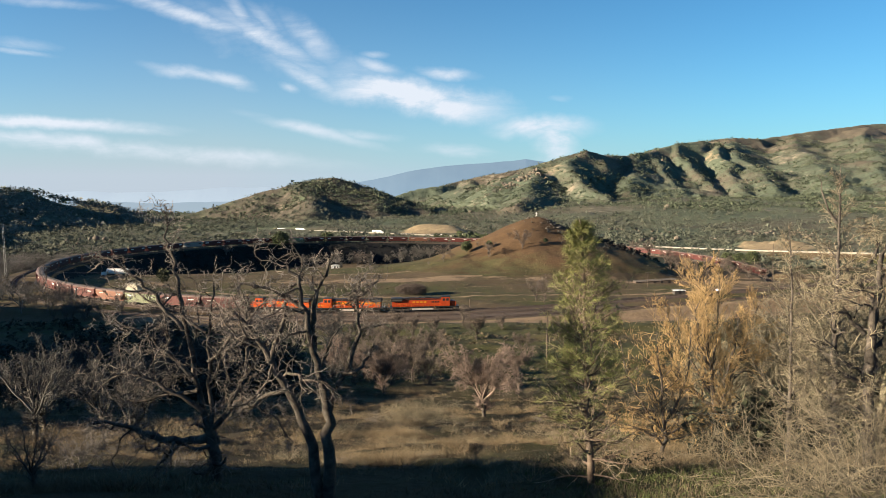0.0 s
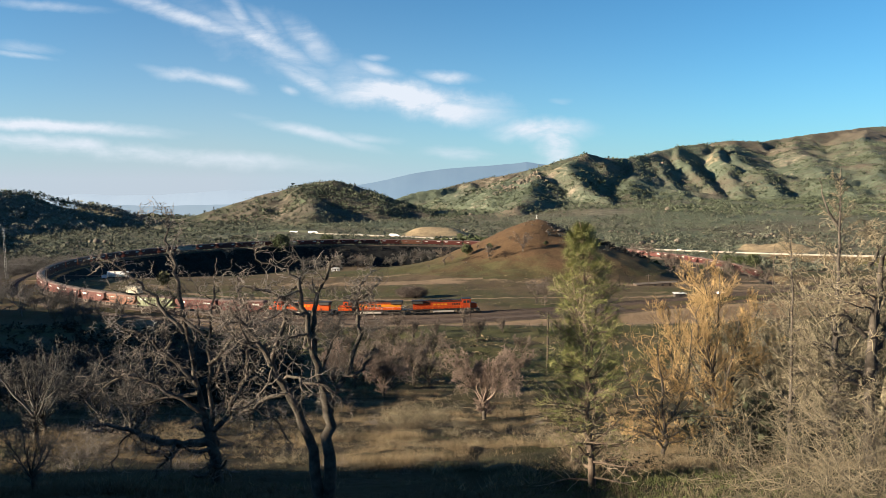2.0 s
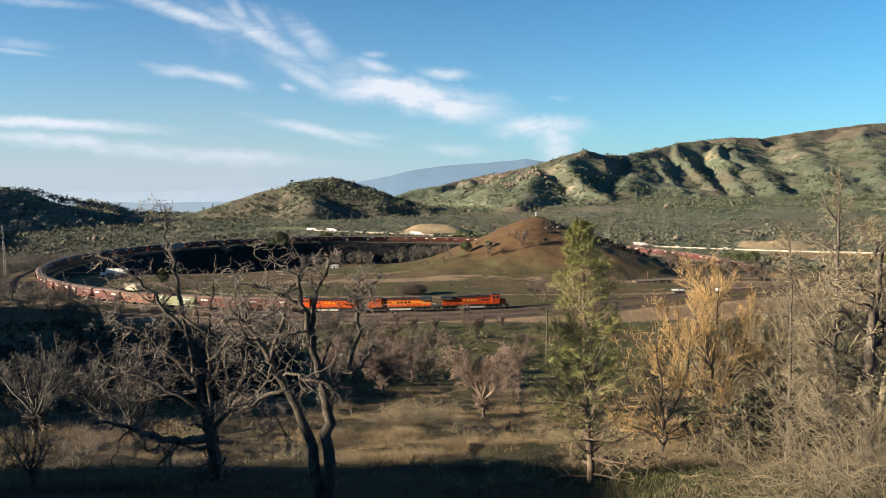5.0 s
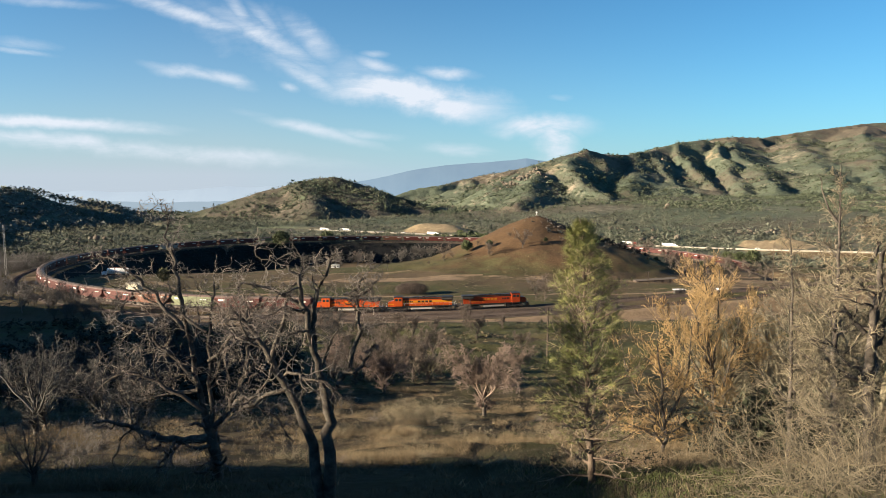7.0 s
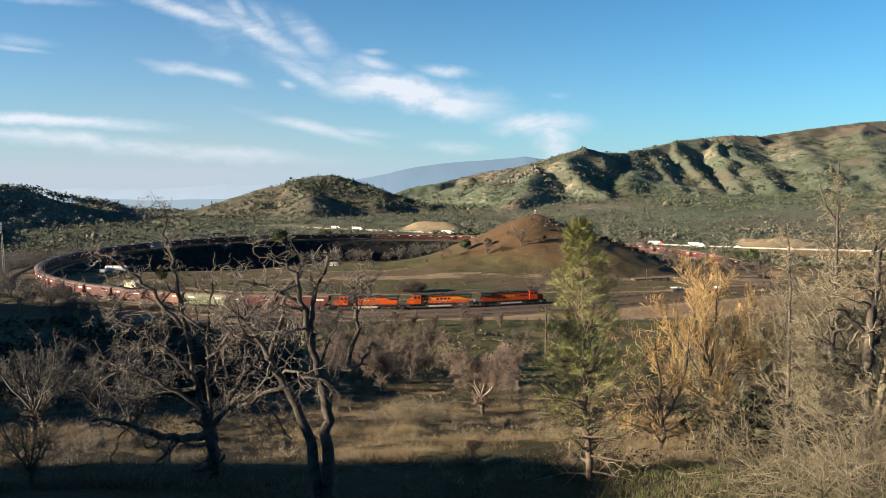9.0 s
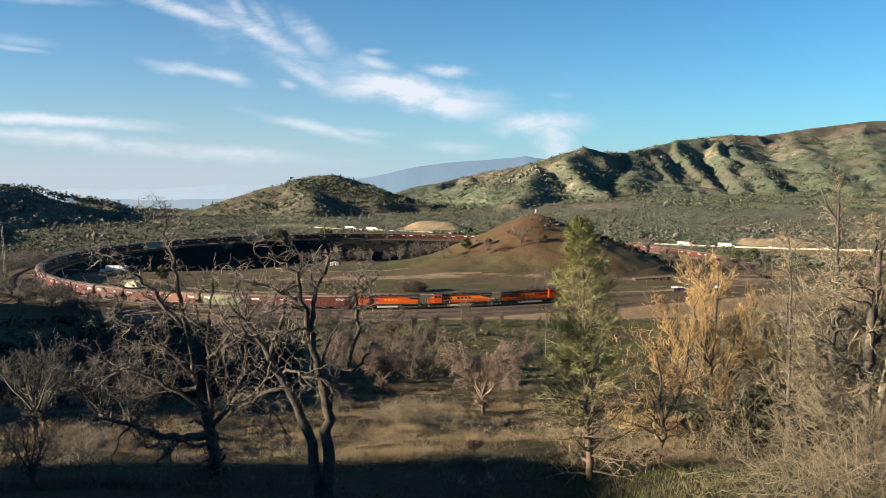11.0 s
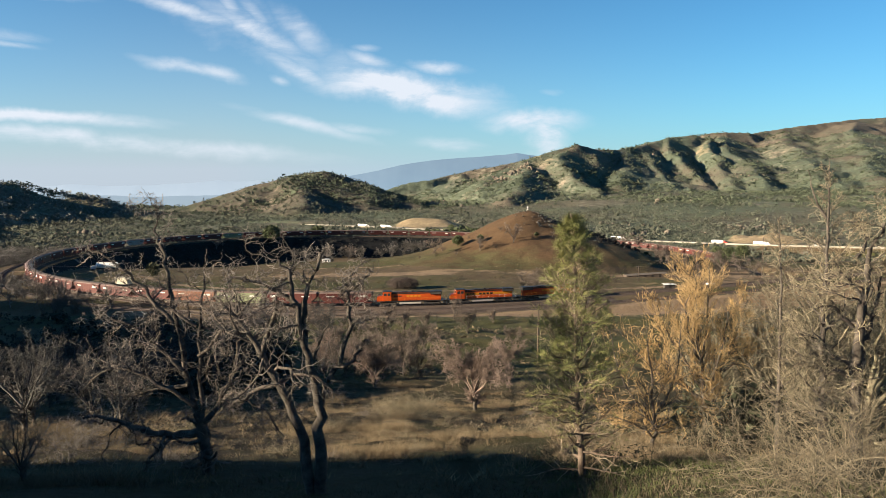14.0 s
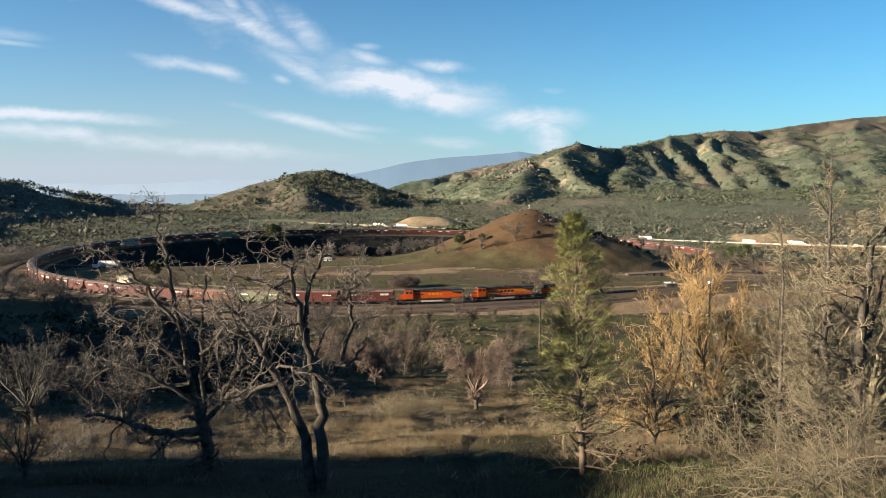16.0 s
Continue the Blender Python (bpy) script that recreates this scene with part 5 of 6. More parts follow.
while len(places) < 44:
    y = tree_rng.uniform(95, 212)
    x = tree_rng.uniform(-0.40, -0.14) * y
    if math.hypot(x - LOOP[0], y - LOOP[1]) > LOOP_R + 34:
        places.append((x, y, tree_rng.uniform(0, 360), tree_rng.uniform(0.55, 0.95)))
places += [(-35, 67, 10, 1.0), (-31, 65, 100, 1.05), (-39, 71, 200, 1.0)]
while len(places) < 62:
    y = tree_rng.uniform(60, 96)
    places.append((tree_rng.uniform(-0.63, -0.30) * y, y, tree_rng.uniform(0, 360), tree_rng.uniform(0.6, 0.95)))
bare_c = small_bare(103, 6.5, 2.7, "leafless oak in the shaded hollow, twigs darkened to deepen the shade", M_SHADETWIG, 0.022, (9, 6, 4))
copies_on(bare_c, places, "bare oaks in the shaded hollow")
M_PALETWIG = material("pale_twig", (0.046, 0.043, 0.039), (0.100, 0.093, 0.084), 1.0, 0.9, 0.0, island=0.35)
bare_h = small_bare(108, 5.4, 1.9, "pale grey leafless oak at the edge of the dark hollow", M_PALETWIG, 0.0078, (11, 8, 5))
copies_on(bare_h, [(-22.8, 40, 0, 1.0), (-20.0, 42, 70, 0.95), (-17.6, 40.5, 150, 0.9), (-12.4, 21.5, 200, 0.42), (-24.5, 44, 260, 0.9)], "pale oaks at the hollow's edge")
bare_g = small_bare(106, 6.0, 2.2, "dense grey leafless tree in the sunlit thicket, darkened for inner shade", M_THICKET, 0.0085, (11, 7, 5))
copies_on(bare_g, [(16.5, 30, 0, 1.0), (18.6, 33, 60, 1.1), (20.5, 36, 130, 1.2), (17.5, 38, 200, 1.1), (14.6, 34, 280, 0.85), (22.5, 40, 20, 1.2), (20.0, 44, 310, 1.2), (25, 46, 10, 1.2), (16.2, 42, 80, 1.0), (17.0, 28, 250, 1.3), (15.6, 31.5, 140, 1.15), (13.8, 36, 60, 1.0), (18.4, 29.5, 90, 1.25)], "trees of the sunlit thicket")
for i, (x, y, st, h) in enumerate(((-2.4, 52, 60, 2.1), (-0.6, 54, 44, 1.8), (0.6, 44, 14, 0.9), (1.8, 36, 12, 0.8), (-6.0, 40, 14, 0.9), (-9.5, 44, 16, 1.0), (5.5, 42, 14, 0.9), (-1.5, 33, 10, 0.7), (8.4, 36, 24, 1.5), (7.2, 27, 16, 1.1), (10.2, 27.5, 18, 1.3), (-15.5, 31, 30, 2.2), (-14.0, 26.5, 20, 1.4))):
    arching_shrub((x, y, gz(x, y)), st, 0.7, h, 150 + i, M_TWIG if i > 10 else M_GREYTWIG, "low grey leafless bush on the dry slope", 0.015, 7, 0.009 if i < 2 else 0.0065)
places = []
while len(places) < 130:
    a, off = tree_rng.uniform(0.42, 1.75), tree_rng.uniform(17, 42)
    places.append((LOOP[0] - (LOOP_R + off) * math.sin(a), LOOP[1] - (LOOP_R + off) * math.cos(a), tree_rng.uniform(0, 360), tree_rng.uniform(0.6, 1.1)))
bare_f = small_bare(107, 7.0, 3.0, "grey leafless oak on the bank below the railway", M_GREYWOOD, 0.03, (8, 6, 3))
copies_on(bare_f, places, "bare oaks along the railway bank")
bush_rng = random.Random(9)
bushes = [arching_shrub((0, 0, 0), 26, 0.7, 0.9, 170, M_GREYTWIG, "small grey leafless bush among dry grass", 0.012, 6),
          arching_shrub((0, 0, 0), 20, 0.9, 0.7, 171, M_TWIG, "small brown leafless bush among dry grass", 0.012, 6)]
for k in range(24):
    y = 27 * (88 / 27) ** bush_rng.random()
    x = bush_rng.uniform(-0.42, 0.30) * y
    m = pose(x, y, gz(x, y) - 0.05, 0, 0, bush_rng.uniform(0, 360))
    ob = bushes[k % 2] if k < 2 else copy_thing(bushes[k % 2], m)
    ob.matrix_basis = m @ Matrix.Scale(bush_rng.uniform(0.5, 1.1), 4)
    tagged(ob, group="bushes on the slope")
# around and inside the loop
places = []
for px, d in ((785, 408), (865, 400), (925, 402), (1210, 385), (1190, 400), (1225, 400), (1240, 375), (1260, 360), (1300, 370), (1330, 385), (1360, 360), (1400, 380),
              (950, 268), (966, 262), (1188, 432), (1202, 424), (1218, 418), (1236, 412), (1254, 420), (1180, 420), (1150, 430), (1125, 425), (1195, 455), (1290, 450), (1285, 440)):
    places.append(((px - 784) / 1305 * d, d, tree_rng.uniform(0, 360), tree_rng.uniform(0.9, 1.6)))
for k in range(7):
    a, off = tree_rng.uniform(2.55, 3.55), tree_rng.uniform(-52, -24)
    places.append((LOOP[0] - (LOOP_R + off) * math.sin(a), LOOP[1] - (LOOP_R + off) * math.cos(a), tree_rng.uniform(0, 360), tree_rng.uniform(0.9, 1.5)))
for x, y in ((26, 402), (12, 398), (44, 406), (38, 420), (66, 409), (80, 404), (5, 415), (20, 428), (52, 424), (73, 425), (95, 418), (-8, 405)):
    places.append((x, y, tree_rng.uniform(0, 360), tree_rng.uniform(0.25, 0.5)))
bare_i = small_bare(109, 8.0, 3.6, "round-crowned grey leafless oak at the foot of the embankment", M_GREYWOOD, 0.05, (11, 7, 4))
copies_on(bare_i, [((px - 784) / 1305 * d, d, 37.0 * k, 0.8 + 0.5 * ((k * 7) % 5) / 4) for k, (px, d) in enumerate(
    ((398, 540), (560, 500), (603, 482), (632, 490), (655, 502), (690, 485), (708, 478), (729, 490), (746, 484), (535, 520), (760, 478)))], "grey oaks at the embankment's foot")
bare_d = small_bare(104, 7.0, 3.2, "grey leafless oak inside the railway loop", M_FARTWIG, 0.04, (8, 6, 3))
copies_on(bare_d, places, "bare oaks inside the loop")
places = []
while len(places) < 190:
    y = tree_rng.uniform(230, 620)
    x = tree_rng.uniform(-0.64, -0.30) * y
    if math.hypot(x - LOOP[0], y - LOOP[1]) > LOOP_R + 20:
        places.append((x, y, tree_rng.uniform(0, 360), tree_rng.uniform(0.8, 1.6)))
bare_e = small_bare(105, 7.0, 3.0, "grey-brown leafless oak beside the railway curve", M_FARTWIG, 0.055, (6, 4, 2))
joined("bare_woods", bare_e, places[1:], M_GREYWOOD, "grey-brown leafless oak woods outside the railway curve", "woods")
copies_on(bare_e, places[:1], "bare oaks outside the loop")


def leafy(name, height, width, mat, seed, label, clumps=170, leaf=0.045):
    """A tree in leaf: trunk, limbs and a crown of many small leaf clumps with gaps."""
    rng = random.Random(seed)
    root = new(name)
    limbs = [([Vector((0, 0, -0.4)), Vector((0.05, 0, height * 0.3)), Vector((0, 0.05, height * 0.75))], [0.03 * height, 0.022 * height, 0.006 * height])]
    for k in range(9):
        a = k * 2.4
        z = height * rng.uniform(0.25, 0.6)
        e = Vector((math.cos(a) * width * 0.4, math.sin(a) * width * 0.4, z + height * 0.22))
        limbs.append(([Vector((0, 0, z)), (Vector((0, 0, z)) + e) / 2 + Vector((0, 0, 0.2)), e], [0.012 * height, 0.008 * height, 0.003 * height]))
    v, q = tubes(limbs, 5)
    build("trunk", v, [q], M_BARK, root)
    V = []
    for _ in range(clumps):
        u = Vector((rng.gauss(0, 1), rng.gauss(0, 1), rng.gauss(0, 1))).normalized() * rng.random() ** 0.4
        c = Vector((u.x * width * 0.5, u.y * width * 0.5, height * 0.62 + u.z * height * 0.4))
        for _l in range(14):
            p = c + Vector((rng.gauss(0, 1), rng.gauss(0, 1), rng.gauss(0, 0.7))) * width * 0.06
            s = width * leaf
            V.append([tuple(p + Vector((rng.gauss(0, s), rng.gauss(0, s), rng.gauss(0, s)))) for _k in range(3)])
    V = np.array(V).reshape(-1, 3)
    build("crown", V, [np.arange(len(V)).reshape(-1, 3)], mat, root)
    return tagged(root, label, "tree")


M_LEAF = material("oak_leaf", (0.028, 0.038, 0.016), (0.075, 0.085, 0.035), 0.5, 0.8, 0.0, island=0.5)
oak_green = leafy("live_oak", 9.0, 8.0, M_LEAF, 5, "dark evergreen oak beside the railway bank")
copies_on(oak_green, [((496 - 784) / 1305 * 578, 578, 0, 1.5), ((578 - 784) / 1305 * 622, 622, 60, 1.5), (13.6, 420, 20, 0.75), ((1290 - 784) / 1305 * 560, 560, 0, 1.2),
                      ((1310 - 784) / 1305 * 540, 540, 90, 1.2), ((1335 - 784) / 1305 * 560, 560, 30, 1.3), (26, 414, 200, 0.45), (57, 408, 10, 0.3), (143, 455, 40, 0.5), (152, 462, 140, 0.6), (165, 466, 250, 0.55), (178, 455, 300, 0.6), (134, 462, 90, 0.4), (190, 470, 10, 0.7), (158, 448, 200, 0.45)], "evergreen oaks of the valley")

M_DOME = material("dome_twig", (0.050, 0.038, 0.031), (0.095, 0.073, 0.060), 0.4, 0.95, 0.0, island=0.35)
leafy("domed_bush", 4.6, 12.0, M_DOME, 8, "wide domed leafless brown bush behind the tracks", 1900, 0.010).matrix_basis = pose(-12.5, 291, gz(-12.5, 291) - 0.8)

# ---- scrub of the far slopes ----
# near-black brush colour, imitating shade on the bank and the hill flank
M_SHADEBRUSH = material("bank_brush", (0.010, 0.011, 0.011), (0.021, 0.022, 0.021), 0.05, 1.0, 0.0, island=0.4)
ICO = bmesh.new()
bmesh.ops.create_icosphere(ICO, subdivisions=1, radius=1.0)
ICO_V = np.array([tuple(v.co) for v in ICO.verts])
ICO_F = np.array([[v.index for v in f.verts] for f in ICO.faces])
ICO.free()


def clump_field(name, X, Y, size, flat, mat, label, cat, seed, sink=0.25, jag=0.35, fuzz=0, leaf=0.42):
    """Many small uneven clumps resting on the land, as one thing that nobody could count."""
    g = np.random.default_rng(seed)
    Z = ground_parts(X, Y)[0]
    n = len(X)
    s = size * g.uniform(0.5, 1.0, n) ** 2 * g.uniform(0.8, 2.4, n)
    if fuzz:
        c = g.standard_normal((n, fuzz, 1, 3))
        c = c / np.linalg.norm(c, axis=3, keepdims=True) * g.random((n, fuzz, 1, 1)) ** 0.45 * 0.85
        v = (c + leaf * g.standard_normal((n, fuzz, 3, 3))).reshape(n, fuzz * 3, 3)
        tri = np.arange(fuzz * 3).reshape(fuzz, 3)
    else:
        v, tri = ICO_V[None] * (1 + jag * g.standard_normal((n, len(ICO_V), 1))), ICO_F
    v = v * np.stack([s * g.uniform(0.8, 1.4, n), s * g.uniform(0.8, 1.4, n), s * flat * g.uniform(0.7, 1.3, n)], 1)[:, None]
    v = v + np.stack([X, Y, Z + s * flat * (1 - sink)], 1)[:, None]
    f = tri[None] + (np.arange(n) * v.shape[1])[:, None, None]
    ob = build(name, v.reshape(-1, 3), [f.reshape(-1, 3)], mat)
    return tagged(ob, label, cat, kind="stuff")


def scatter(n, r0, r1, seed, keep, wide=36.0, power=1.0):
    g = np.random.default_rng(seed)
    a = np.radians(g.uniform(-wide, wide, n * 5))
    r = r0 * (r1 / r0) ** (g.random(n * 5) ** power)
    X, Y = np.sin(a) * r, np.cos(a) * r
    m = keep(X, Y, g)
    return X[m][:n], Y[m][:n]


def off_road(X, Y, g):
    d, _ = dist_to_line(X, Y, ROAD)
    out = np.hypot(X - LOOP[0], Y - LOOP[1]) > LOOP_R + 22
    cut = (((X + 5) / 56) ** 2 + ((Y - 880) / 34) ** 2 > 1) & (((X - 330) / 50) ** 2 + ((Y - 700) / 42) ** 2 > 1)
    dens = 0.35 + 0.9 * lerp_noise(X, Y, 150, 31, 4) + 0.25
    return (d > 14) & out & cut & (g.random(len(X)) < dens)


X, Y = scatter(32000, 600, 2700, 61, off_road, 36, 0.75)
clump_field("far_scrub", X, Y, 1.05, 0.6, M_SCRUB, "dark green oak scrub dotted over the far slopes", "scrub", 62, fuzz=12, leaf=0.32)


def wooded(X, Y, g):
    return off_road(X, Y, g) & (g.random(len(X)) < 0.55 + 1.7 * lerp_noise(X, Y, 70, 35, 4))


X, Y = scatter(56000, 1250, 3100, 81, wooded, 36, 0.8)
clump_field("mountain_trees", X, Y, 2.2, 0.75, M_MTREE, "dark trees dotted over the mountain spurs", "trees", 82, fuzz=8)
M_GREYSCRUB = material("grey_scrub", (0.056, 0.062, 0.044), (0.086, 0.089, 0.066), 0.01, 1.0, 0.0, island=0.4)
X, Y = scatter(16000, 580, 1500, 63, off_road)
clump_field("grey_woods", X, Y, 2.0, 0.9, M_GREYSCRUB, "grey leafless woodland over the far valley floor", "woods", 64, fuzz=20, leaf=0.26)
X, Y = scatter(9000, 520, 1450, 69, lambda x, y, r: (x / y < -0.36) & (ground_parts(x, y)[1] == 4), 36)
clump_field("ridge_woods", X, Y, 2.3, 1.0, M_HAZEWOOD, "grey-green woods on the shaded ridge, paled and blued for haze", "woods", 70, fuzz=14, leaf=0.3)


def rocky(X, Y, g):
    d, _ = dist_to_line(X, Y, ROAD)
    cut = (((X + 9) / 60) ** 2 + ((Y - 900) / 45) ** 2 > 1) & (((X - 318) / 55) ** 2 + ((Y - 705) / 45) ** 2 > 1)
    return (d > 14) & cut & (lerp_noise(X, Y, 120, 33, 4) > 0.36) & (np.hypot(X - LOOP[0], Y - LOOP[1]) > LOOP_R + 30)


X, Y = scatter(650, 620, 2300, 65, rocky)
clump_field("boulders", X, Y, 2.0, 0.8, M_ROCK, "pale granite boulders scattered over the mountain slopes", "rocks", 66, 0.4, 0.22)
g = np.random.default_rng(67)
X, Y = 74 + g.normal(0, 12, 260), 447 + g.normal(0, 9, 260)
# boulder shapes darkened to stand in for brush on the summit
M_SUMMITDARK = material("summit_dark", (0.045, 0.037, 0.032), (0.105, 0.086, 0.072), 0.6, 0.95, 0.5, island=0.3)
clump_field("summit_rocks", X, Y, 0.5, 0.6, M_SUMMITDARK, "dark lumps in place of brush on the top of the loop hill", "rocks", 68, 0.4, 0.25)

for k, (cx, cy, n, s) in enumerate(((221, 800, 36, 1.4), (369, 850, 44, 1.7), (300, 800, 14, 1.1), (430, 830, 16, 1.3), (255, 905, 20, 1.4), (140, 1560, 60, 2.4), (190, 1600, 60, 2.4))):
    X, Y = cx + g.normal(0, 21, n), cy + g.normal(0, 17, n)
    clump_field("rock_outcrop", X, Y, s, 0.75, M_ROCK, "pale granite outcrop of piled boulders on the scrub slope", "rocks", 90 + k, 0.35, 0.28)
# some brush grows here; thickened in near-black to imitate the shaded flank
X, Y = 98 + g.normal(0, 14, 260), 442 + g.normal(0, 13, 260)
clump_field("hill_brush", X, Y, 1.2, 0.8, M_SHADEBRUSH, "near-black brush on the flank of the loop hill, thickened for shade", "brush", 98, fuzz=26, leaf=0.3)
X, Y = 40 + g.normal(0, 17, 150), 790 + g.normal(0, 14, 150)
clump_field("oak_grove", X, Y, 2.6, 0.9, M_LEAF, "dark evergreen oak grove on the rise behind the railway", "trees", 99, fuzz=40)

# brush added over the inner face so that the bank stays dark
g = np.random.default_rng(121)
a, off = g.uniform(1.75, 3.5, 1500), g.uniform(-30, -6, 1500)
clump_field("bank_brush", LOOP[0] - (LOOP_R + off) * np.sin(a), LOOP[1] - (LOOP_R + off) * np.cos(a), 0.8, 0.7, M_SHADEBRUSH,
            "near-black brush added to darken the railway embankment", "brush", 122, fuzz=24, leaf=0.3)

M_TUFT = material("meadow_tuft", (0.060, 0.048, 0.028), (0.135, 0.105, 0.062), 0.05, 1.0, 0.0, island=0.45)


def open_meadow(X, Y, g):
    a, d = track_frame(X, Y)
    inner = (np.hypot(X - LOOP[0], Y - LOOP[1]) < LOOP_R - 14) & (Y < 420)
    outer = (Y < 205) & (np.hypot(X - LOOP[0], Y - LOOP[1]) > LOOP_R + 32) & (X > -0.16 * Y)
    return (inner | outer) & (g.random(len(X)) < np.where(inner, 0.30, 0.12) + 1.6 * lerp_noise(X * 0.2, Y, 9, 47, 3))


X, Y = scatter(5200, 90, 430, 123, open_meadow)
clump_field("meadow_tufts", X, Y, 0.42, 0.55, M_TUFT, "low dry tufts and weeds dotted over the meadow", "grass", 124, fuzz=10, leaf=0.3)
# near-black brush added in the hollow; its colour deepens the shade there
M_HOLLOWSHADE = material("hollow_shade", (0.012, 0.015, 0.011), (0.030, 0.032, 0.022), 0.2, 1.0, 0.0, island=0.4)
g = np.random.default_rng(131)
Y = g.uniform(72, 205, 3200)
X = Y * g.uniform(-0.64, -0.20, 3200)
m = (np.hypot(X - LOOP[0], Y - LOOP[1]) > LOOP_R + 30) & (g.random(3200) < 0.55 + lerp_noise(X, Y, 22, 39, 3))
clump_field("hollow_brush", X[m], Y[m], 1.1, 0.7, M_HOLLOWSHADE, "near-black brush added to deepen the shade of the hollow", "brush", 132, fuzz=40, leaf=0.2)

M_OLIVE = material("olive_brush", (0.020, 0.023, 0.012), (0.048, 0.050, 0.028), 0.4, 0.95, 0.0, island=0.4)
# brush added behind the thicket to give it dark gaps
g = np.random.default_rng(141)
Y = g.uniform(29, 54, 700)
X = Y * g.uniform(0.36, 0.64, 700)
clump_field("thicket_brush", X, Y, 0.75, 1.2, M_OLIVE, "dark olive brush added to fill the thicket with dark gaps", "brush", 142, fuzz=60, leaf=0.12)
X, Y = g.normal(5.3, 1.2, 26), g.normal(24.4, 1.0, 26)
clump_field("pine_brush", X, Y, 0.34, 0.9, M_OLIVE, "low dark brush around the foot of the pine", "brush", 143, fuzz=260, leaf=0.05)

M_MOUND = material("mound_brush", (0.046, 0.039, 0.025), (0.105, 0.088, 0.058), 0.4, 0.95, 0.0, island=0.45)
# mounds added for the dark patches and shadows they give the slope
X, Y = scatter(130, 35, 72, 144, lambda x, y, r: (x / y < 0.26) & (lerp_noise(x * 0.5, y, 8, 49, 2) > -0.15), 34)
clump_field("sage_mounds", X, Y, 0.52, 0.62, M_MOUND, "low brown mounds added to cast shade on the slope", "brush", 145, fuzz=220, leaf=0.055)

# ---- grass ----


def grass_field(name, X, Y, height, blades, mat, label, seed, width=0.018, lean=0.5, spread=0.10):
    """Tufts of thin blades on the slope, taller in their middle where they spread wide."""
    g = np.random.default_rng(seed)
    n = len(X)
    Z = ground_parts(X, Y)[0]
    h = height * g.uniform(0.5, 1.3, (n, blades)) * np.clip(1.0 + 1.6 * lerp_noise(X, Y, 2.2, 57, 2), 0.35, 2.0)[:, None]
    ox, oy = g.normal(0, spread, (2, n, blades))
    h = h * np.exp(-(ox ** 2 + oy ** 2) / 0.32)
    bx, by = X[:, None] + ox, Y[:, None] + oy
    tilt = g.normal(0, lean, (n, blades, 2)) * h[..., None]
    w = width * g.uniform(0.7, 1.4, (n, blades))
    base = np.stack([bx, by, np.broadcast_to(Z[:, None] - 0.05, bx.shape)], -1)
    face = g.uniform(0, 6.283, (n, blades))
    off = np.stack([w * np.cos(face), w * np.sin(face), w * 0], -1)
    tip = base + np.stack([tilt[..., 0], tilt[..., 1], h], -1)
    v = np.stack([base - off, base + off, tip], 2).reshape(-1, 3)
    return tagged(build(name, v, [np.arange(len(v)).reshape(-1, 3)], mat), label, "grass", kind="stuff")


def dry_place(X, Y, g):
    return g.random(len(X)) < 0.40 + 1.6 * lerp_noise(X, Y, 3.5, 41, 3)


def green_place(X, Y, g):
    return g.random(len(X)) < 0.06 + 0.7 * lerp_noise(X, Y, 9, 43, 3) + 0.95 * np.exp(-((X - 6.5) / 3.5) ** 2 - ((Y - 21) / 5) ** 2)


def off_gully(X, Y):
    return dist_to_line(X, Y, np.array(GULLY))[0] > 0.4


def tussock_place(X, Y, g):
    """Ragged patches, wider than deep, with bare soil between them."""
    patch = lerp_noise(X * 0.5, Y, 2.4, 45, 3) + 0.35 * lerp_noise(X, Y, 12, 46, 2)
    return off_gully(X, Y) & (g.random(len(X)) < 0.03 + 0.97 * step(patch, 0.0, 0.16))


X, Y = scatter(5000, 7, 62, 71, dry_place, 36, 0.7)
grass_field("dry_grass", X, Y, 0.16, 10, M_GRASS, "short dry grass on the slope", 72, 0.010)
X, Y = scatter(7500, 23, 84, 79, tussock_place, 36, 0.85)
grass_field("grass_tussocks", X, Y, 0.38, 52, M_TUSSOCK, "domed tussocks of dry tan grass on dark soil", 80, 0.009, 0.75, 0.24)
X, Y = scatter(9000, 60, 130, 73, dry_place, 36)
grass_field("dry_grass_far", X, Y, 0.17, 7, M_GRASS, "dry tan grass tufts across the lower meadow", 74, 0.025)
X, Y = scatter(12000, 6, 40, 77, lambda x, y, r: y > 5, 36, 0.8)
grass_field("thin_grass", X, Y, 0.11, 7, M_GRASS, "thin short dry grass covering the slope", 78, 0.008)
X, Y = scatter(7000, 6, 45, 75, green_place, 36)
grass_field("green_grass", X, Y, 0.13, 10, M_GREENGRASS, "short green winter grass between dry tufts", 76, 0.010)

# ---- poles, fence, buildings ----


def utility_pole(x, y, h, arms, label):
    root = new("utility_pole")
    root.location = (x, y, gz(x, y))
    bm = bmesh.new()
    cyl(bm, (0, 0, h / 2 - 0.3), (0, 0, 1), 0.16, h + 0.6, 10, 0.11)
    part("pole", bm, M_POLE, root)
    for k in range(arms):
        z = h - 0.4 - k * 0.9
        part("crossarm", boxes((-1.2, 1.2, -0.06, 0.06, z - 0.07, z + 0.07)), M_POLE, root)
        for xx in (-1.05, -0.5, 0.5, 1.05):
            bm = bmesh.new()
            cyl(bm, (xx, 0, z + 0.14), (0, 0, 1), 0.05, 0.16, 8)
            part("insulator", bm, M_GLASS, root)
    return tagged(root, label, "utility pole", group="poles along the railway")


utility_pole(15.1, 105, 9.4, 1, "dark wooden utility pole on the meadow")
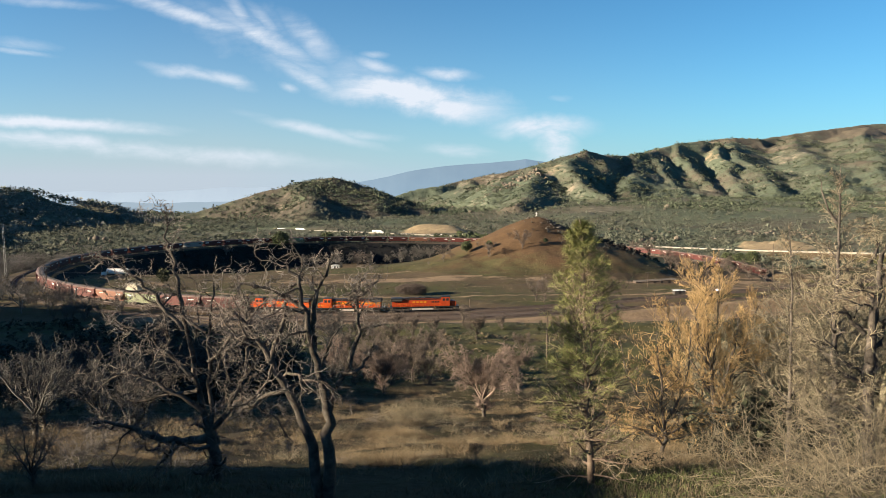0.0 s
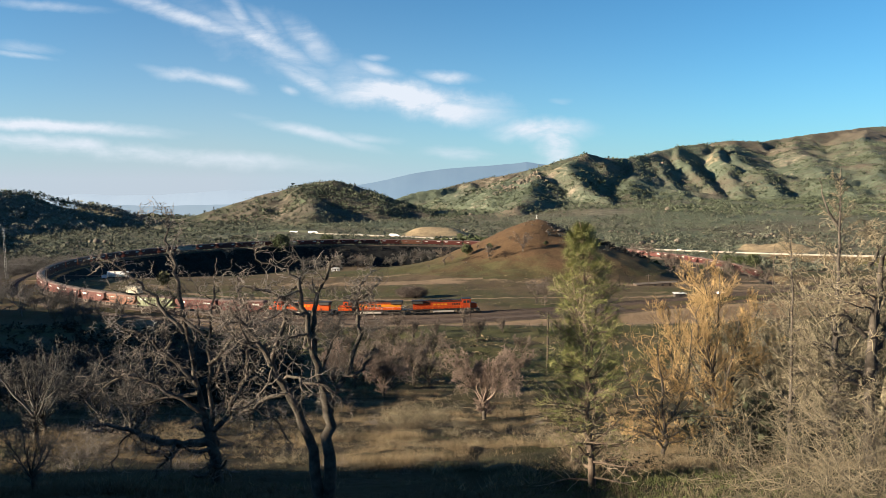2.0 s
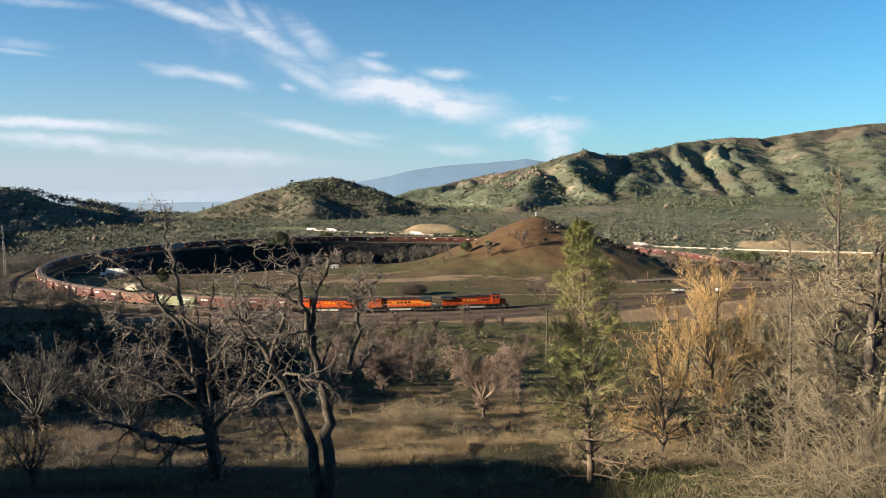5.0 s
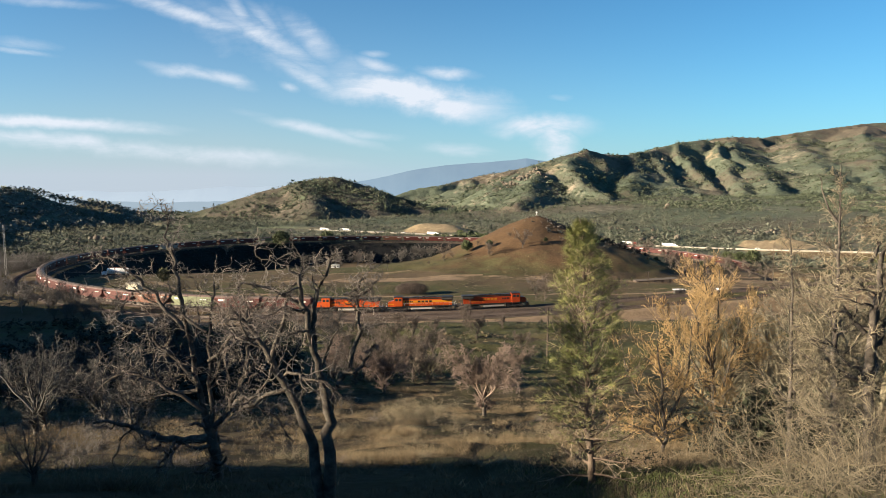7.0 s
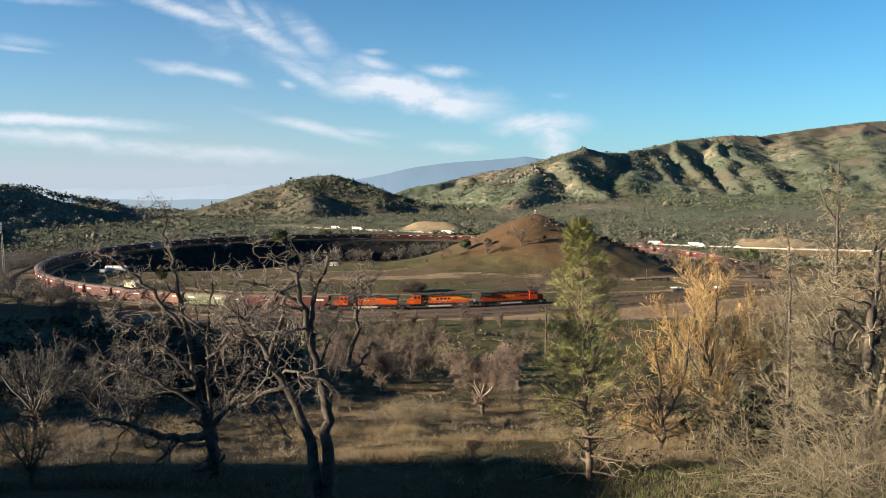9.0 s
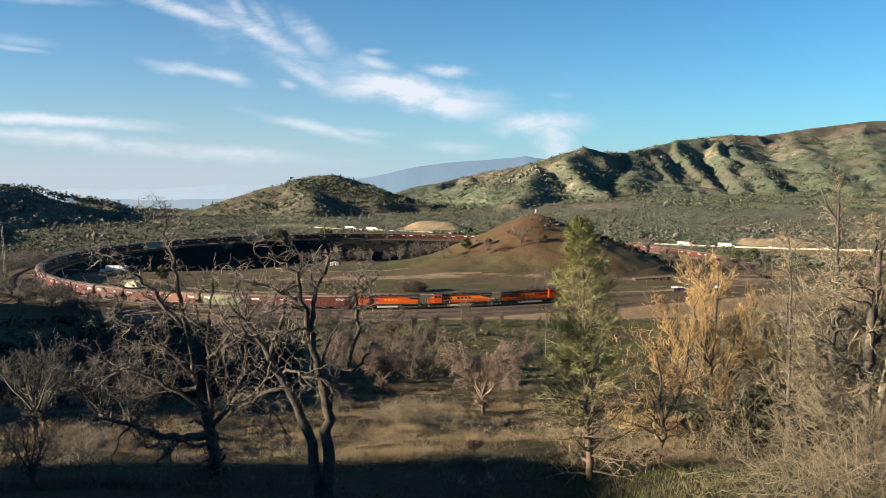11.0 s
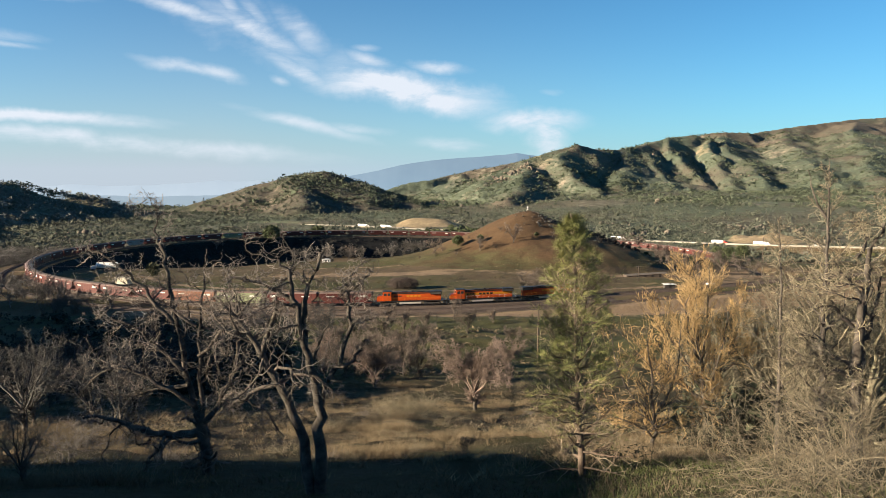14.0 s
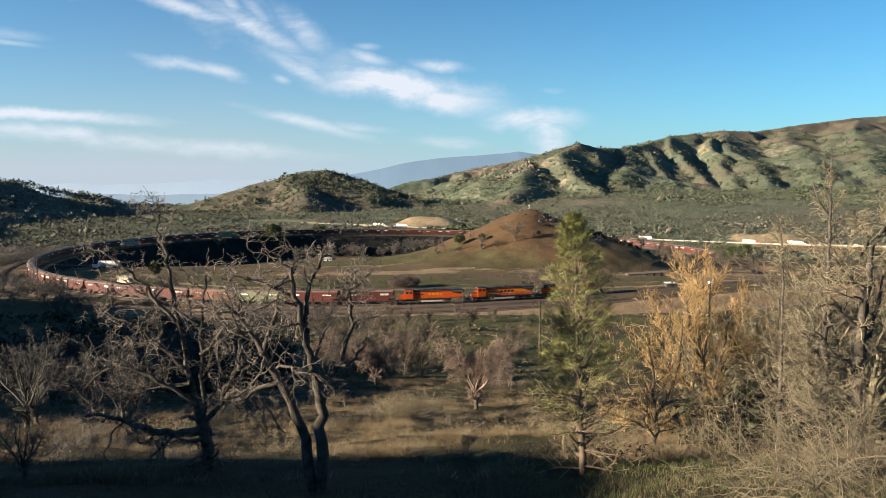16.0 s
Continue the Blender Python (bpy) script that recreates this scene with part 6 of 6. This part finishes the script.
for px, d, h in ((76, 300, 11), (72, 330, 9)):
    utility_pole((px - 784) / 1305 * d, d, h, 1, "dark wooden pole beside the railway curve")
utility_pole((592 - 784) / 1305 * 520, 520, 15, 2, "tall wooden pole before the embankment")
utility_pole((1150 - 784) / 1305 * 330, 330, 7, 1, "wooden pole beside the dirt road")
utility_pole((1372 - 784) / 1305 * 300, 300, 20, 0, "tall slim pale pole among the trees")
utility_pole((832 - 784) / 1305 * 222, 222, 6.0, 0, "slim wooden pole beside the tracks")


def lattice_mast(x, y, h):
    """A slim lattice mast of three legs and braces."""
    root = new("lattice_mast")
    root.location = (x, y, gz(x, y) - 0.3)
    legs = [Vector((math.cos(a) * 0.6, math.sin(a) * 0.6, 0)) for a in (0.5, 2.6, 4.7)]
    lines = [([p, p * 0.8 + Vector((0, 0, h / 2)), p * 0.6 + Vector((0, 0, h))], [0.06] * 3) for p in legs]
    for k in range(int(h / 1.2)):
        for i in range(3):
            f0, f1 = 1 - 0.4 * k * 1.2 / h, 1 - 0.4 * (k + 1) * 1.2 / h
            a, b = legs[i] * f0 + Vector((0, 0, k * 1.2)), legs[(i + 1) % 3] * f1 + Vector((0, 0, (k + 1) * 1.2))
            lines.append(([a, (a + b) / 2, b], [0.03] * 3))
    v, q = tubes(lines, 4)
    build("lattice", v, [q], M_CARGREY, root)
    return tagged(root, "slim grey steel lattice mast beyond the tracks", "mast")


lattice_mast((3 - 784) / 1305 * 360, 360, 26)


def fence(points, label):
    """A wire fence on wooden posts."""
    root = tagged(new("wire_fence"), label, "fence")
    tops = []
    for x, y in points:
        z = gz(x, y)
        bm = bmesh.new()
        cyl(bm, (x, y, z + 0.5), (0, 0, 1), 0.07, 1.5, 7)
        part("post", bm, M_POLE, root)
        tops.append(Vector((x, y, z)))
    lines = [([a + Vector((0, 0, h)), (a + b) / 2 + Vector((0, 0, h - 0.03)), b + Vector((0, 0, h))], [0.012] * 3) for h in (0.5, 0.8, 1.1) for a, b in zip(tops, tops[1:])]
    v, q = tubes(lines, 3)
    build("wire", v, [q], M_WIRE, root)


fence([(-60 + k * 5.5, 190 + 0.0009 * (k * 5.5 - 60) ** 2) for k in range(26)], "wire fence on dark posts below the service road")


def wires(points, height, sag, offsets, label):
    """Overhead wires hung from pole to pole."""
    root = tagged(new("overhead_wires"), label, "wire")
    for off in offsets:
        lines = []
        for (ax, ay), (bx, by) in zip(points, points[1:]):
            a, b = Vector((ax, ay + off, gz(ax, ay) + height)), Vector((bx, by + off, gz(bx, by) + height))
            lines.append(([a.lerp(b, k / 8) - Vector((0, 0, sag * 4 * k / 8 * (1 - k / 8))) for k in range(9)], [0.03] * 9))
        v, q = tubes(lines, 3)
        build("wire", v, [q], M_WIRE, root)


wires([(-300, 420), (-196, 345), (-163, 300), (-130, 318)], 8.6, 1.2, (-0.9, 0.9), "thin overhead wires sagging between wooden poles")


def tank_wagon_shed(x, y, turn):
    """A long silver tank on legs with a white cab-like end."""
    root = new("silver_tank")
    root.matrix_basis = pose(x, y, gz(x, y), 0, 0, turn) @ Matrix.Scale(1.2, 4)
    bm = bmesh.new()
    cyl(bm, (0, 0, 2.2), (1, 0, 0), 1.35, 9.0, 20)
    part("tank", bm, M_WHITE, root, "silver-grey rounded tank")
    part("walkway", boxes((-4.2, 4.2, -0.4, 0.4, 3.55, 3.7), bevel=0.02), M_CARRUST, root)
    part("cab", boxes((-7.0, -4.7, -1.2, 1.2, 0.5, 1.9), bevel=0.2), M_WHITE, root)
    part("chassis", boxes((-6.8, 4.4, -0.5, 0.5, 0.5, 0.95)), M_BLACK, root)
    for xx in (-6.0, 2.2, 3.5):
        bm = bmesh.new()
        cyl(bm, (xx, 0, 0.5), (0, 1, 0), 0.5, 2.3, 14)
        part("wheelset", bm, M_BLACK, root)
    return tagged(root, "silver tanker with white cab parked inside the railway loop", "tanker")


def shed(x, y, turn, w, d, h, wall, roof, label, rise=0.6):
    root = new("shed")
    root.matrix_basis = pose(x, y, gz(x, y) - 0.1, 0, 0, turn)
    part("wall", boxes((-w / 2, w / 2, -d / 2, d / 2, 0, h)), wall, root)
    part("roof", prism([(-w / 2 - 0.3, h), (w / 2 + 0.3, h), (w / 2 + 0.3, h + 0.12), (0, h + rise), (-w / 2 - 0.3, h + 0.12)], -d / 2 - 0.3, d / 2 + 0.3), roof, root)
    part("door", boxes((-0.5, 0.5, -d / 2 - 0.04, -d / 2 + 0.02, 0, 2.0)), M_BLACK, root)
    part("window", boxes((w * 0.25, w * 0.25 + 0.9, -d / 2 - 0.03, -d / 2 + 0.02, 1.0, 1.9)), M_GLASS, root)
    return tagged(root, label, "shed")


M_CREAM = paint("cream_paint", (0.36, 0.325, 0.25), 0.7)
tank_wagon_shed(-178, 400, 4)
shed(-120.5, 285, -28, 6.4, 3.0, 1.2 - gz(-120.5, 285), M_CREAM, M_CREAM, "small cream flat-roofed hut beside the railway", 0.14)
shed((592 - 784) / 1305 * 480, 480, 0, 5, 4, 2.2, M_WHITE, M_CARGREY, "small white hut at the foot of the embankment")
shed(97, 300, 5, 4.4, 2.4, 1.5, M_RUNGEAR, M_WHITE, "low white-roofed shed on bare ground", 0.2)
shed(114, 300, 20, 2.2, 2.0, 1.4, M_WHITE, M_WHITE, "small white hut among golden twigs", 0.3)


M_DECK = material("worn_deck", (0.07, 0.055, 0.042), (0.12, 0.095, 0.072), 0.8, 0.9, 0.2)


def loading_ramp(x, y, turn, length):
    """A low dark timber-faced ramp with a pale deck."""
    root = new("loading_ramp")
    root.matrix_basis = pose(x, y, gz(x, y) - 0.3, 0, 0, turn)
    part("wall", prism([(-length / 2, 0), (length / 2, 0), (length / 2, 2.0), (-length / 2, 1.0)], -2.5, 2.5), M_POLE, root)
    part("deck", prism([(-length / 2, 1.0), (length / 2, 2.0), (length / 2 + 0.4, 2.15), (-length / 2, 1.15)], -2.7, 2.7), M_DECK, root, "worn brown deck")
    for k in range(6):
        xx = -length / 2 + 1 + k * (length - 2) / 5
        part("post", boxes((xx - 0.12, xx + 0.12, -2.75, -2.5, 0, 1.2 + k * 0.15)), M_POLE, root)
    return tagged(root, "low dark timber loading ramp with a worn deck", "ramp")


loading_ramp(101.0, 348, 4, 20)


def hill_cross(x, y):
    root = new("summit_cross")
    root.location = (x, y, gz(x, y))
    part("upright", boxes((-0.14, 0.14, -0.14, 0.14, -0.3, 2.6), bevel=0.02), M_WHITE, root)
    part("crossbar", boxes((-0.65, 0.65, -0.12, 0.12, 1.75, 2.0), bevel=0.02), M_WHITE, root)
    part("base", boxes((-0.6, 0.6, -0.6, 0.6, -0.3, 0.4), bevel=0.05), M_CONC, root)
    return tagged(root, "white cross on the top of the hill", "cross")


hill_cross(57, 450)

motions()
